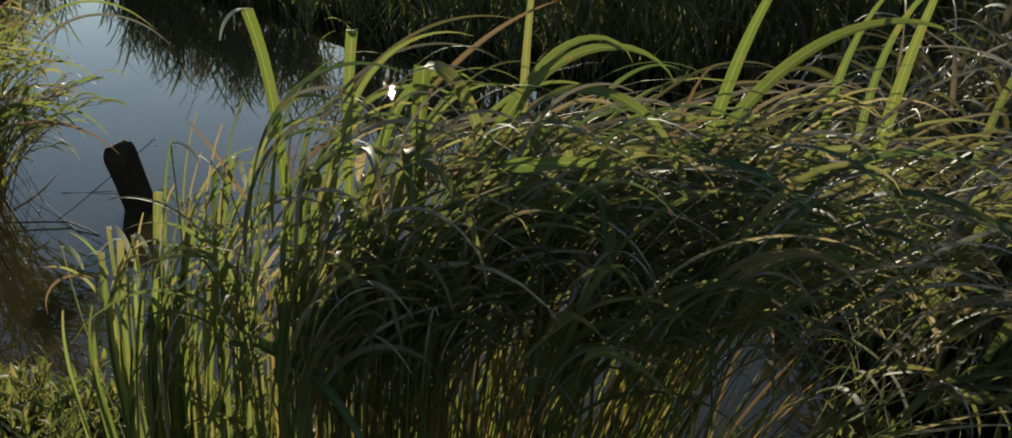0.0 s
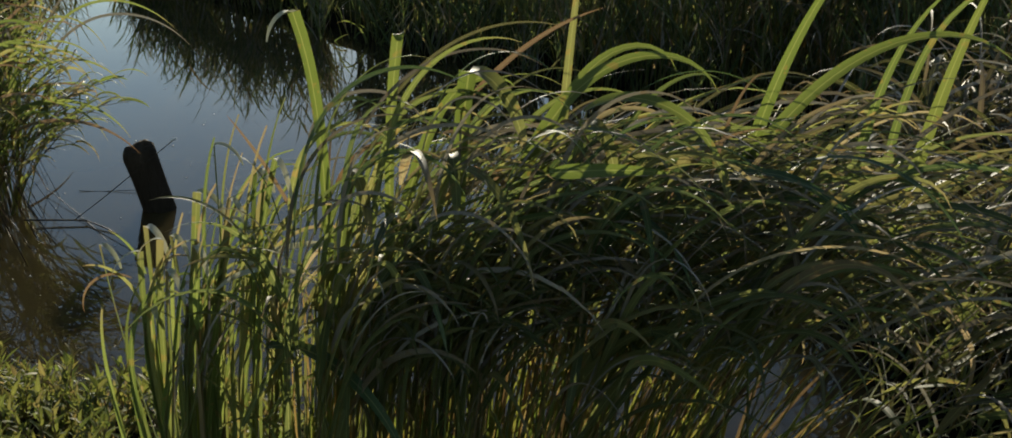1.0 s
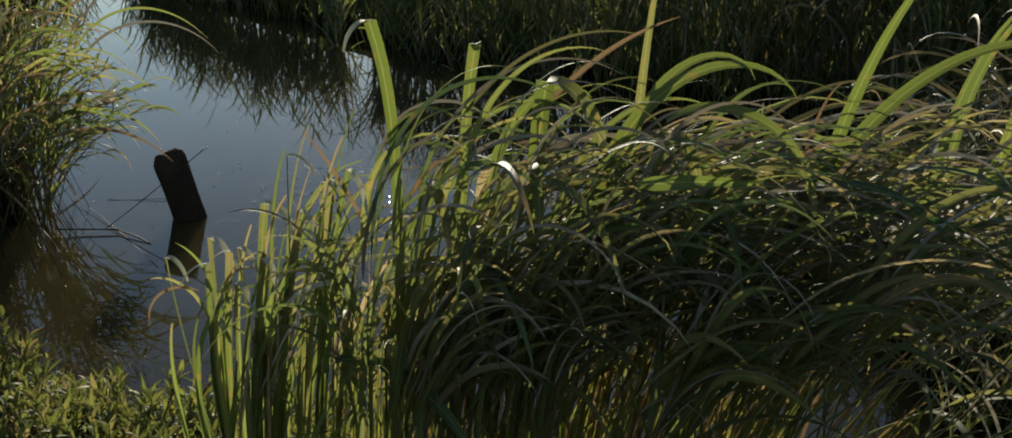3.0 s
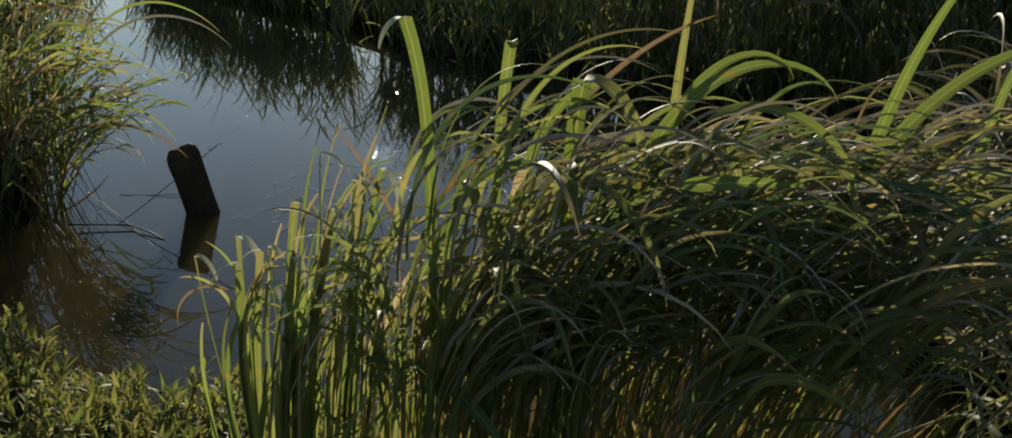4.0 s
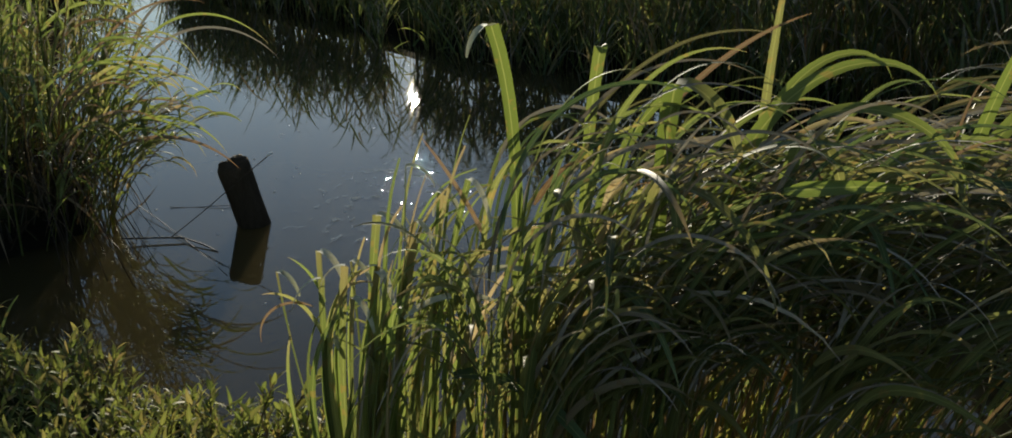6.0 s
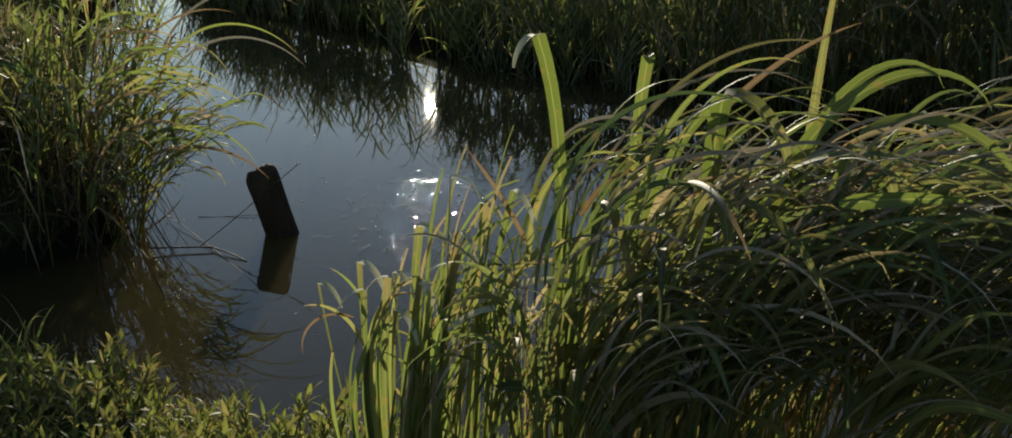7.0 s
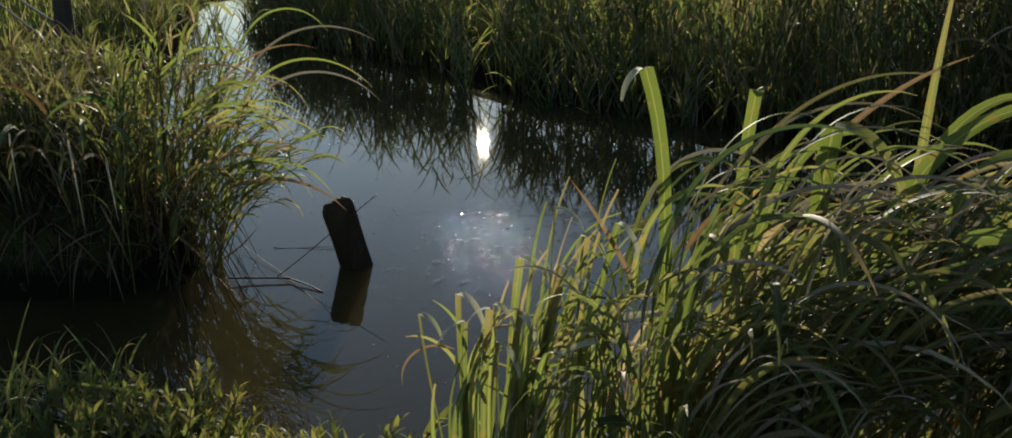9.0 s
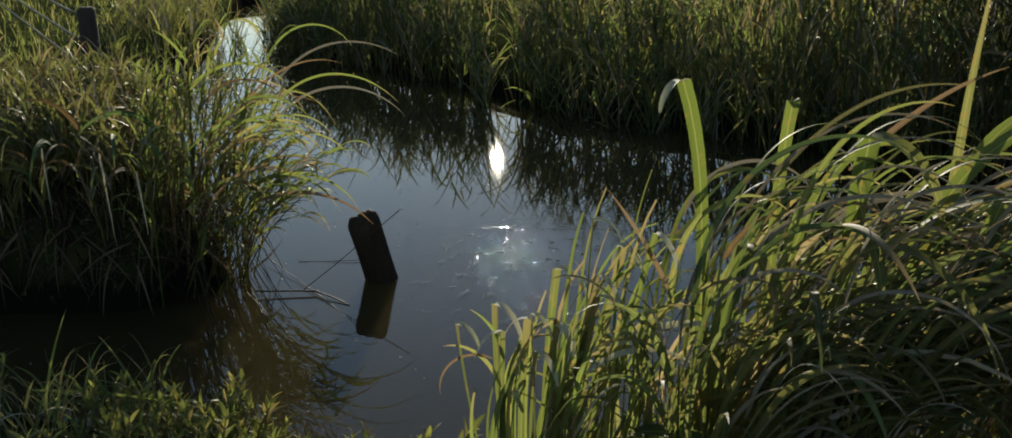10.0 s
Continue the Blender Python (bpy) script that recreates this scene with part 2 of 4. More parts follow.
def shaded_wet_rim(m):
    """The soil turns near-black towards the waterline: wet mud, with the bank's shade put into the colour."""
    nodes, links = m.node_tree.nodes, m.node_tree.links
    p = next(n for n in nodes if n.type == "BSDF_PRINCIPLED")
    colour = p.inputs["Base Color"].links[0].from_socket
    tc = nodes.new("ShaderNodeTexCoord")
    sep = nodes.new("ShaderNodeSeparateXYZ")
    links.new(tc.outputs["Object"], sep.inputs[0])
    wet_shade = nodes.new("ShaderNodeMapRange")
    wet_shade.inputs[1].default_value, wet_shade.inputs[2].default_value = 0.14, 0.07
    links.new(sep.outputs[2], wet_shade.inputs[0])
    links.new(mix(nodes, links, wet_shade.outputs[0], colour, (0.010, 0.009, 0.006)), p.inputs["Base Color"])


shaded_wet_rim(M_MUD)
M_FENCE = solid_material("fence_wood", ((0.3, (0.018, 0.014, 0.011)), (0.7, (0.05, 0.042, 0.034))), 8, 0.9, 0.8, 0.01, (4, 4, 0.6))
M_WIRE = solid_material("fence_wire", ((0.3, (0.018, 0.015, 0.013)), (0.7, (0.04, 0.034, 0.028))), 60, 0.55, 0.2, 0.001)
M_FLECK = solid_material("seed_fluff", ((0.3, (0.55, 0.53, 0.47)), (0.7, (0.75, 0.73, 0.68))), 80, 0.5, 0.2, 0.001)
M_WATER = water_material()
M_BUBBLE = solid_material("bubble_skin", ((0.3, (0.05, 0.05, 0.045)), (0.7, (0.09, 0.09, 0.08))), 60, 0.12, 0.0, 0.001, spec=0.6)


# ---- mesh helpers ----


def mesh_from(name, verts, quads, uvs=None, smooth=True):
    """A mesh of quads (rows of four indices) with one uv for each corner."""
    me = bpy.data.meshes.new(name)
    quads = np.asarray(quads, np.int32)
    me.vertices.add(len(verts))
    me.vertices.foreach_set("co", np.asarray(verts, np.float32).ravel())
    me.loops.add(quads.size)
    me.loops.foreach_set("vertex_index", quads.ravel())
    me.polygons.add(len(quads))
    me.polygons.foreach_set("loop_start", np.arange(0, quads.size, 4, dtype=np.int32))
    me.polygons.foreach_set("loop_total", np.full(len(quads), 4, np.int32))
    if uvs is not None:
        layer = me.uv_layers.new(name="UVMap")
        layer.data.foreach_set("uv", np.asarray(uvs, np.float32)[quads.ravel()].ravel())
    me.polygons.foreach_set("use_smooth", np.full(len(quads), smooth))
    me.update()
    me.validate()
    return me


def ribbons(base, az, length, lean, bend, width, power=1.6, curl=0.0, twist=0.0, turn=0.0, seg=9, fold=0.16, blunt=0.0, foot=0.45):
    """Grass leaves as folded, arching, tapering ribbons. Angles in radians; lean is from upright. Returns vertices, quads and uvs."""
    n = len(base)
    wide = lambda a: np.broadcast_to(np.asarray(a, float), (n,))[:, None]
    az, length, lean, bend, width, power, curl, twist, turn = (wide(a) for a in (az, length, lean, bend, width, power, curl, twist, turn))
    s = np.linspace(0, 1, seg + 1)[None, :]
    mid = (s[:, 1:] + s[:, :-1]) / 2
    th, ph = lean + bend * mid ** power, az + curl * mid
    step = np.stack([np.sin(th) * np.cos(ph), np.sin(th) * np.sin(ph), np.cos(th)], -1) * (length / seg)[..., None]
    pos = base[:, None, :] + np.concatenate([np.zeros((n, 1, 3)), np.cumsum(step, 1)], 1)
    th, ph = lean + bend * s ** power, az + curl * s
    way = np.stack([np.sin(th) * np.cos(ph), np.sin(th) * np.sin(ph), np.cos(th)], -1)
    side = np.stack([-np.sin(ph), np.cos(ph), 0 * ph], -1)
    nor = np.cross(way, side)
    tw = (turn + twist * s)[..., None]
    side, nor = side * np.cos(tw) + nor * np.sin(tw), nor * np.cos(tw) - side * np.sin(tw)
    w = width * np.clip(foot + s * 4.0, 0, 1) * (1 - (1 - blunt) * s ** 2.4) ** 0.85
    w = np.maximum(w, 0.0006)[..., None]
    left, right = pos - side * w / 2 + nor * w * fold, pos + side * w / 2 + nor * w * fold
    verts = np.stack([left, pos, right], 2).reshape(-1, 3)
    u = np.broadcast_to(np.array([0, 0.5, 1.0]), (n, seg + 1, 3))
    v = np.broadcast_to(s[..., None], (n, seg + 1, 3))
    uv = np.stack([u, v], -1).reshape(-1, 2)
    i = np.arange(n)[:, None, None] * (seg + 1) * 3 + np.arange(seg)[None, :, None] * 3 + np.arange(2)[None, None, :]
    quads = np.stack([i, i + 1, i + 4, i + 3], -1).reshape(-1, 4)
    return verts, quads, uv


def bent(base, az, length, lean, bend, f, power=1.4):
    """The place and lean at the fraction f of a bent stalk."""
    k = 8
    p = np.array(base, float)
    for j in range(k):
        m = f * (j + 0.5) / k
        th = lean + bend * m ** power
        p = p + np.stack([np.sin(th) * np.cos(az), np.sin(th) * np.sin(az), np.cos(th)], -1) * (length * f / k)[:, None]
    return p, lean + bend * f ** power


def stalks(base, az, length, lean, bend, radius, power=1.4, seg=6, sides=4):
    """Slender tubes, bent like the leaves."""
    n = len(base)
    rings = []
    for j in range(seg + 1):
        f = np.full(n, j / seg)
        p, th = bent(base, az, length, lean, bend, f, power)
        ax = np.stack([-np.sin(az), np.cos(az), 0 * az], -1)
        bx = np.stack([np.cos(th) * np.cos(az), np.cos(th) * np.sin(az), -np.sin(th)], -1)
        r = (radius * (1 - 0.55 * j / seg))[:, None]
        rings.append(np.stack([p + (ax * math.cos(a) + bx * math.sin(a)) * r for a in np.arange(sides) * 2 * math.pi / sides], 1))
    verts = np.stack(rings, 1).reshape(-1, 3)
    i = np.arange(n)[:, None, None] * (seg + 1) * sides
    j = np.arange(seg)[None, :, None] * sides
    k = np.arange(sides)[None, None, :]
    k2 = (k + 1) % sides
    quads = np.stack([i + j + k, i + j + k2, i + j + sides + k2, i + j + sides + k], -1).reshape(-1, 4)
    uv = np.stack([np.tile(np.arange(sides) / sides, n * (seg + 1)), np.tile(np.repeat(np.arange(seg + 1) / seg, sides), n)], -1)
    return verts, quads, uv


def part_mesh(name, data, mat, parent=None, label=""):
    me = data if isinstance(data, bpy.types.Mesh) else mesh_from(name, *data)
    if not me.materials:
        me.materials.append(mat)
    ob = new(name, me)
    ob.parent = parent
    if label:
        tagged(ob, label)
    return ob


def part(name, bm, mat, parent=None, label="", smooth=True):
    me = bpy.data.meshes.new(name)
    bm.to_mesh(me)
    bm.free()
    for p in me.polygons:
        p.use_smooth = smooth
    me.materials.append(mat)
    ob = new(name, me)
    ob.parent = parent
    if label:
        tagged(ob, label)
    return ob


def thing(name, place, label, category, group="", kind=""):
    ob = new(name)
    ob.empty_display_size = 0.05
    ob.location = place
    return tagged(ob, label, category, group, kind)


def tube(points, radii, sides=7):
    """A bmesh tube along a list of points, closed at both ends."""
    bm = bmesh.new()
    pts = [Vector(p) for p in points]
    rings = []
    for i, p in enumerate(pts):
        d = (pts[min(i + 1, len(pts) - 1)] - pts[max(i - 1, 0)]).normalized()
        a = d.orthogonal().normalized()
        b = d.cross(a)
        r = radii[i] if isinstance(radii, (list, tuple)) else radii
        rings.append([bm.verts.new(p + (a * math.cos(k * 2 * math.pi / sides) + b * math.sin(k * 2 * math.pi / sides)) * r) for k in range(sides)])
    for ra, rb in zip(rings, rings[1:]):
        for k in range(sides):
            bm.faces.new((ra[k], ra[(k + 1) % sides], rb[(k + 1) % sides], rb[k]))
    bm.faces.new(rings[0][::-1])
    bm.faces.new(rings[-1])
    return bm


def wander(p, q, steps, sway, seed):
    """A gently crooked line from p to q."""
    r = random.Random(seed)
    p, q = Vector(p), Vector(q)
    a, b = (Vector((r.uniform(-1, 1), r.uniform(-1, 1), r.uniform(-0.6, 0.6))) * sway for _ in range(2))
    return [p.lerp(q, i / steps) + a * math.sin(math.pi * i / steps) + b * 0.5 * math.sin(2 * math.pi * i / steps) for i in range(steps + 1)]


# ---- ground and water ----
POND = [(-3.2, 3.45), (-1.9, 3.25), (-0.9, 3.05), (-0.3, 2.92), (0.5, 2.82), (1.05, 2.72), (1.4, 2.95), (1.4, 3.4), (1.2, 3.75), (1.5, 4.5), (2.4, 5.1), (2.3, 5.6),
        (1.7, 6.0), (1.0, 6.6), (0.1, 7.35), (-0.7, 7.9), (-1.2, 8.7), (-1.9, 9.5), (-2.6, 10.1), (-3.35, 10.8), (-3.9, 12.3), (-4.6, 14.6), (-5.2, 17.0), (-6.3, 17.0), (-5.4, 13.6), (-4.35, 11.0), (-3.6, 8.6), (-2.75, 6.6), (-1.95, 5.2), (-1.5, 4.25), (-1.7, 3.98), (-3.2, 3.8)]


def shore(x, y):
    """Signed distance to the pond's edge: negative in the water."""
    x, y = np.asarray(x, float), np.asarray(y, float)
    best, inside = np.full(x.shape, 1e9), np.zeros(x.shape, bool)
    for (ax, ay), (bx, by) in zip(POND, POND[1:] + POND[:1]):
        dx, dy = bx - ax, by - ay
        t = np.clip(((x - ax) * dx + (y - ay) * dy) / (dx * dx + dy * dy), 0, 1)
        best = np.minimum(best, np.hypot(x - ax - t * dx, y - ay - t * dy))
        cross = (ay > y) != (by > y)
        inside ^= cross & (x < (bx - ax) * (y - ay) / (by - ay + 1e-12) + ax)
    return np.where(inside, -best, best)


def height(x, y):
    """The lie of the land: a shallow basin, a low muddy rim, then meadow."""
    d = shore(x, y)
    wob = 0.018 * np.sin(3.1 * x + 1.7 * y + 1.3 * np.sin(0.9 * y)) + 0.016 * np.sin(4.3 * x - 4.1 * y + 1.0 + 1.7 * np.sin(1.1 * x)) + 0.012 * np.sin(1.3 * x - 6.7 * y + 2.0 * np.sin(1.9 * x))
    land = 0.07 * (1 - np.exp(-np.maximum(d, 0) / 0.12)) + 0.16 * (1 - np.exp(-np.maximum(d, 0) / 0.9))
    land = land + 0.17 * (1 - np.exp(-np.maximum(d, 0) / 0.15)) * np.clip((y - 5.0) / 1.0, 0, 1) * np.clip((x + 3.2) / 0.8, 0, 1)
    land = land + 0.3 * np.clip((-x - 4.5) / 5, 0, 1) * np.clip((y - 7) / 4, 0, 1)
    land = land + 0.16 * (1 - np.exp(-np.maximum(d, 0) / 0.08)) * np.clip((-1.35 - x) / 0.15, 0, 1) * np.clip((y - 3.7) / 0.15, 0, 1) * np.clip((7.5 - y) / 1.5, 0, 1)
    bed = -0.45 * (1 - np.exp(np.minimum(d, 0) / 0.35))
    return np.where(d > 0, land + wob * np.clip(d * 4, 0, 1), bed - 0.005)


def build_ground():
    far = np.geomspace(1, 900, 26)[1:]
    xs = np.concatenate([-7 - far[::-1] + 1, np.linspace(-7, 6, 131), 6 + far - 1])
    ys = np.concatenate([-1 - far[::-1] + 1, np.linspace(-1, 19, 181), 19 + far - 1])
    gx, gy = np.meshgrid(xs, ys)
    gz = height(gx, gy)
    nx = len(xs)
    i = (np.arange(len(ys) - 1)[:, None] * nx + np.arange(nx - 1)[None, :]).ravel()
    quads = np.stack([i, i + 1, i + nx + 1, i + nx], -1)
    ob = new("ground", mesh_from("ground", np.stack([gx, gy, gz], -1).reshape(-1, 3), quads))
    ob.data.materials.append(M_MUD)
    tagged(ob, "dark muddy bank soil with grassy meadow beyond", "ground", kind="structure")
    bm = bmesh.new()
    bmesh.ops.create_grid(bm, x_segments=30, y_segments=40, size=1)
    for v in bm.verts:
        v.co = Vector((-1.0 + v.co.x * 6.5, 10.5 + v.co.y * 8.5, 0))
    tagged(part("water", bm, M_WATER), "still silty pond water mirroring sky and reeds", "water", kind="structure")


build_ground()


# ---- grass ----
LEAF_SHAPES = {}


def leaf_shape(kind, k, mat):
    """Shared single leaves, one metre long, rising along z and arching towards x."""
    key = (kind, k)
    if key not in LEAF_SHAPES:
        r = np.random.default_rng(100 + k)
        lo, hi = {"arch": (1.0, 2.3), "stiff": (0.15, 0.6), "fold": (2.2, 2.9)}[kind]
        pw = {"arch": r.uniform(1.2, 2.2), "stiff": 1.6, "fold": r.uniform(5, 9)}[kind]
        data = ribbons(np.zeros((1, 3)), 0.0, 1.0, 0.05, r.uniform(lo, hi), r.uniform(0.03, 0.045), pw, r.uniform(-0.5, 0.5), r.uniform(-0.9, 0.9), r.uniform(-0.3, 0.3), seg=16)
        LEAF_SHAPES[key] = mesh_from("leaf", *data)
        LEAF_SHAPES[key].materials.append(mat)
    return LEAF_SHAPES[key]


def lone_leaf(parent, place, az, lean, size, kind, k, mat, wide=1.0):
    ob = new("leaf", shaped(kind, k, mat))
    ob.parent = parent
    ob.matrix_basis = Matrix.Translation(Vector(place) - parent.location) @ Euler((0, 0, az)).to_matrix().to_4x4() @ Euler((0, lean, 0)).to_matrix().to_4x4() @ Matrix.Diagonal((size, size * wide, size, 1))
    return ob


def shaped(kind, k, mat):
    key = (kind, k, mat.name)
    if key not in LEAF_SHAPES:
        me = leaf_shape(kind, k, mat)
        if me.materials[0] != mat:
            me = me.copy()
            me.materials[0] = mat
        LEAF_SHAPES[key] = me
    return LEAF_SHAPES[key]


def open_gap(points, seed):
    """True for plants that stay clear of the small opening over the inlet; a few still cross it."""
    inside = (points[..., 0] > 0.85 + 0.3 * (points[..., 1] - 2.5)) & (points[..., 0] < 1.06 + 0.3 * (points[..., 1] - 2.5)) & (points[..., 1] > 2.2) & (points[..., 1] < 3.5)
    inside &= (points[..., 2] > 0.06) & (points[..., 2] < 0.42 - 0.5 * (points[..., 1] - 2.5))
    return ~inside.any(1) | (np.random.default_rng(seed).random(len(points)) < 0.2)


def sparse_reeds(bases, seed):
    """The reeds stand thin where the low sun shines through to the water."""
    off = np.abs(bases[:, 0] + 0.83 + 0.13 * (bases[:, 1] - 7.5))
    return (off > 0.11) | (bases[:, 1] < 6) | (np.random.default_rng(seed).random(len(bases)) < 0.1)


def clump(name, place, label, bases, az, lean, bend, tall, leaves, leaf_len, leaf_wide, mats, parts=0, part_mats=(), dry=0.2, droop=(0.9, 2.0), lead=None, spread=1.1, seed=1, stalk_r=0.004, group="", low=0.12, lone_stalks=0, crown=0.0, seg=9, late=(1.1, 2.6), ageing=None):
    """A stand of grass: bent stalks, each with leaves that leave it on alternate sides. The foremost leaves are parts of their own."""
    r = np.random.default_rng(seed)
    home = thing(name, place, label, "grass", group)
    lined = stalks(bases, az, tall, lean, bend, np.full(len(bases), 0.001))[0].reshape(len(bases), -1, 3)
    keep = open_gap(lined, seed) & sparse_reeds(bases, seed)
    bases, az, tall, lean, bend = bases[keep], az[keep], tall[keep], lean[keep], bend[keep]
    n = len(bases)
    org = np.array(place, float)
    radius = stalk_r * r.uniform(0.7, 1.5, n)
    front = np.zeros(n, bool)
    front[np.argsort(bases[:, 1])[:lone_stalks]] = True
    for i in np.nonzero(front)[0]:
        k = slice(i, i + 1)
        part_mesh("stalk", stalks(bases[k] - org, az[k], tall[k], lean[k], bend[k], radius[k], sides=5), M_STALK_ONE, home)
    back = ~front
    data = stalks(bases[back] - org, az[back], tall[back], lean[back], bend[back], radius[back])
    tagged(part_mesh("stalk_growth", data, M_STALK, home, "upright green and straw-brown stalks"), kind="stuff")
    rows = []
    for j in range(leaves):
        f = low + (1 - low) * (j + r.uniform(0.1, 0.9, n)) / leaves
        f = np.clip(f, 0, 1)
        p, th = bent(bases, az, tall, lean, bend, f)
        side = r.choice([-1, 1], n) * r.uniform(0.2, spread, n)
        a = (az if lead is None else lead(bases)) + side + r.normal(0, 0.5, n)
        ln = leaf_len * r.uniform(0.55, 1.2, n) * (0.65 + 0.45 * np.sin(np.pi * np.clip(f, 0.1, 0.9)))
        rows.append((p, a, ln, np.maximum(th * 0.7, 0) + r.uniform(0.08, 0.35, n), r.uniform(*droop, n), leaf_wide * r.uniform(0.5, 1.25, n), f))
    p, a, ln, th, bd, w, f = (np.concatenate([row[k] for row in rows]) for k in range(7))
    bd = bd + crown * np.clip(f - 0.4, 0, 1)
    order = np.argsort(p[:, 1] - 0.25 * p[:, 2])
    single = np.zeros(len(p), bool)
    if parts:
        single[order[: parts * 3 : 3]] = True
    withered = r.random(len(p)) < dry * (1 + 0.9 * np.clip(f - 0.5, 0, 1)) + 0.5 * np.clip(0.35 - f, 0, 1)
    w = w * np.where(withered, 0.5, 1.0)
    pw, cu, tw, tu = r.uniform(*late, len(p)), r.normal(0, 0.45, len(p)), r.normal(0, 0.8, len(p)), r.normal(0, 0.8, len(p))
    keep = open_gap(ribbons(p, a, ln, th, bd, w, pw, cu, tw, tu)[0].reshape(len(p), -1, 3), seed + 1)
    single &= keep
    aged = np.zeros(len(p), bool)
    if ageing is not None:
        aged = ~withered & (p[:, 0] + r.normal(0, 0.1, len(p)) > ageing)
    for mat, pick, word in ((mats[0], keep & ~single & ~withered & ~aged, "foliage"), (M_WITHER, keep & ~single & aged, "withering_foliage"), (mats[1], keep & ~single & withered, "dry_foliage")):
        if pick.sum():
            tagged(part_mesh(word, ribbons(p[pick] - org, a[pick], ln[pick], th[pick], bd[pick], w[pick], pw[pick], cu[pick], tw[pick], tu[pick], seg=seg), mat, home), kind="stuff")
    for i in np.nonzero(single)[0]:
        lone_leaf(home, p[i], a[i], th[i], ln[i], ("fold" if pw[i] > 3.2 else "arch") if bd[i] > 0.7 else "stiff", int(r.integers(12)), part_mats[1] if withered[i] else M_WITHER_ONE if aged[i] else part_mats[0], wide=w[i] / (ln[i] * 0.0375))
    return home


def arc_leaf(parent, place, az, lean, bend, power, length, wide, mat, blunt=0.0, twist=0.3, curl=0.0, label="", turn=1.1):
    """One particular leaf of a clump, with its own sweep."""
    data = ribbons(np.array([place], float) - np.array(parent.location)[None, :], az, length, lean, bend, wide, power, curl, twist, turn, seg=24, blunt=blunt)
    return part_mesh("leaf", data, mat, parent, label)


def folded_leaf(parent, place, az, lean, length, wide, mat, flap_az, flap_len, flap_mat, turn=1.2, label="", bow=0.14, late=2.0):
    """An upright leaf whose end is snapped over, the loose end hanging."""
    org = np.array(parent.location)[None, :]
    up = ribbons(np.array([place], float) - org, az, length, lean, bow, wide, late, 0.0, 0.1, turn, seg=16, blunt=1.25)
    tip = up[0][-2] + org[0]
    part_mesh("leaf", up, mat, parent, label)
    down = ribbons(tip[None, :] - org, flap_az, flap_len, 1.0, 1.9, wide * 1.15, 0.5, 0.0, 0.15, 0.15, seg=10, blunt=0.3, foot=1.0)
    part_mesh("leaf", down, flap_mat, parent, "pale folded leaf tip" if flap_mat == M_PALE else "")


def scatter(n, x0, x1, y0, y1, seed, land=None):
    r = np.random.default_rng(seed)
    x, y = r.uniform(x0, x1, n), r.uniform(y0, y1, n)
    if land is not None:
        d = shore(x, y)
        keep = (d > land[0]) & (d < land[1])
        x, y = x[keep], y[keep]
    return np.stack([x, y, np.maximum(height(x, y), -0.3) - 0.02], -1)


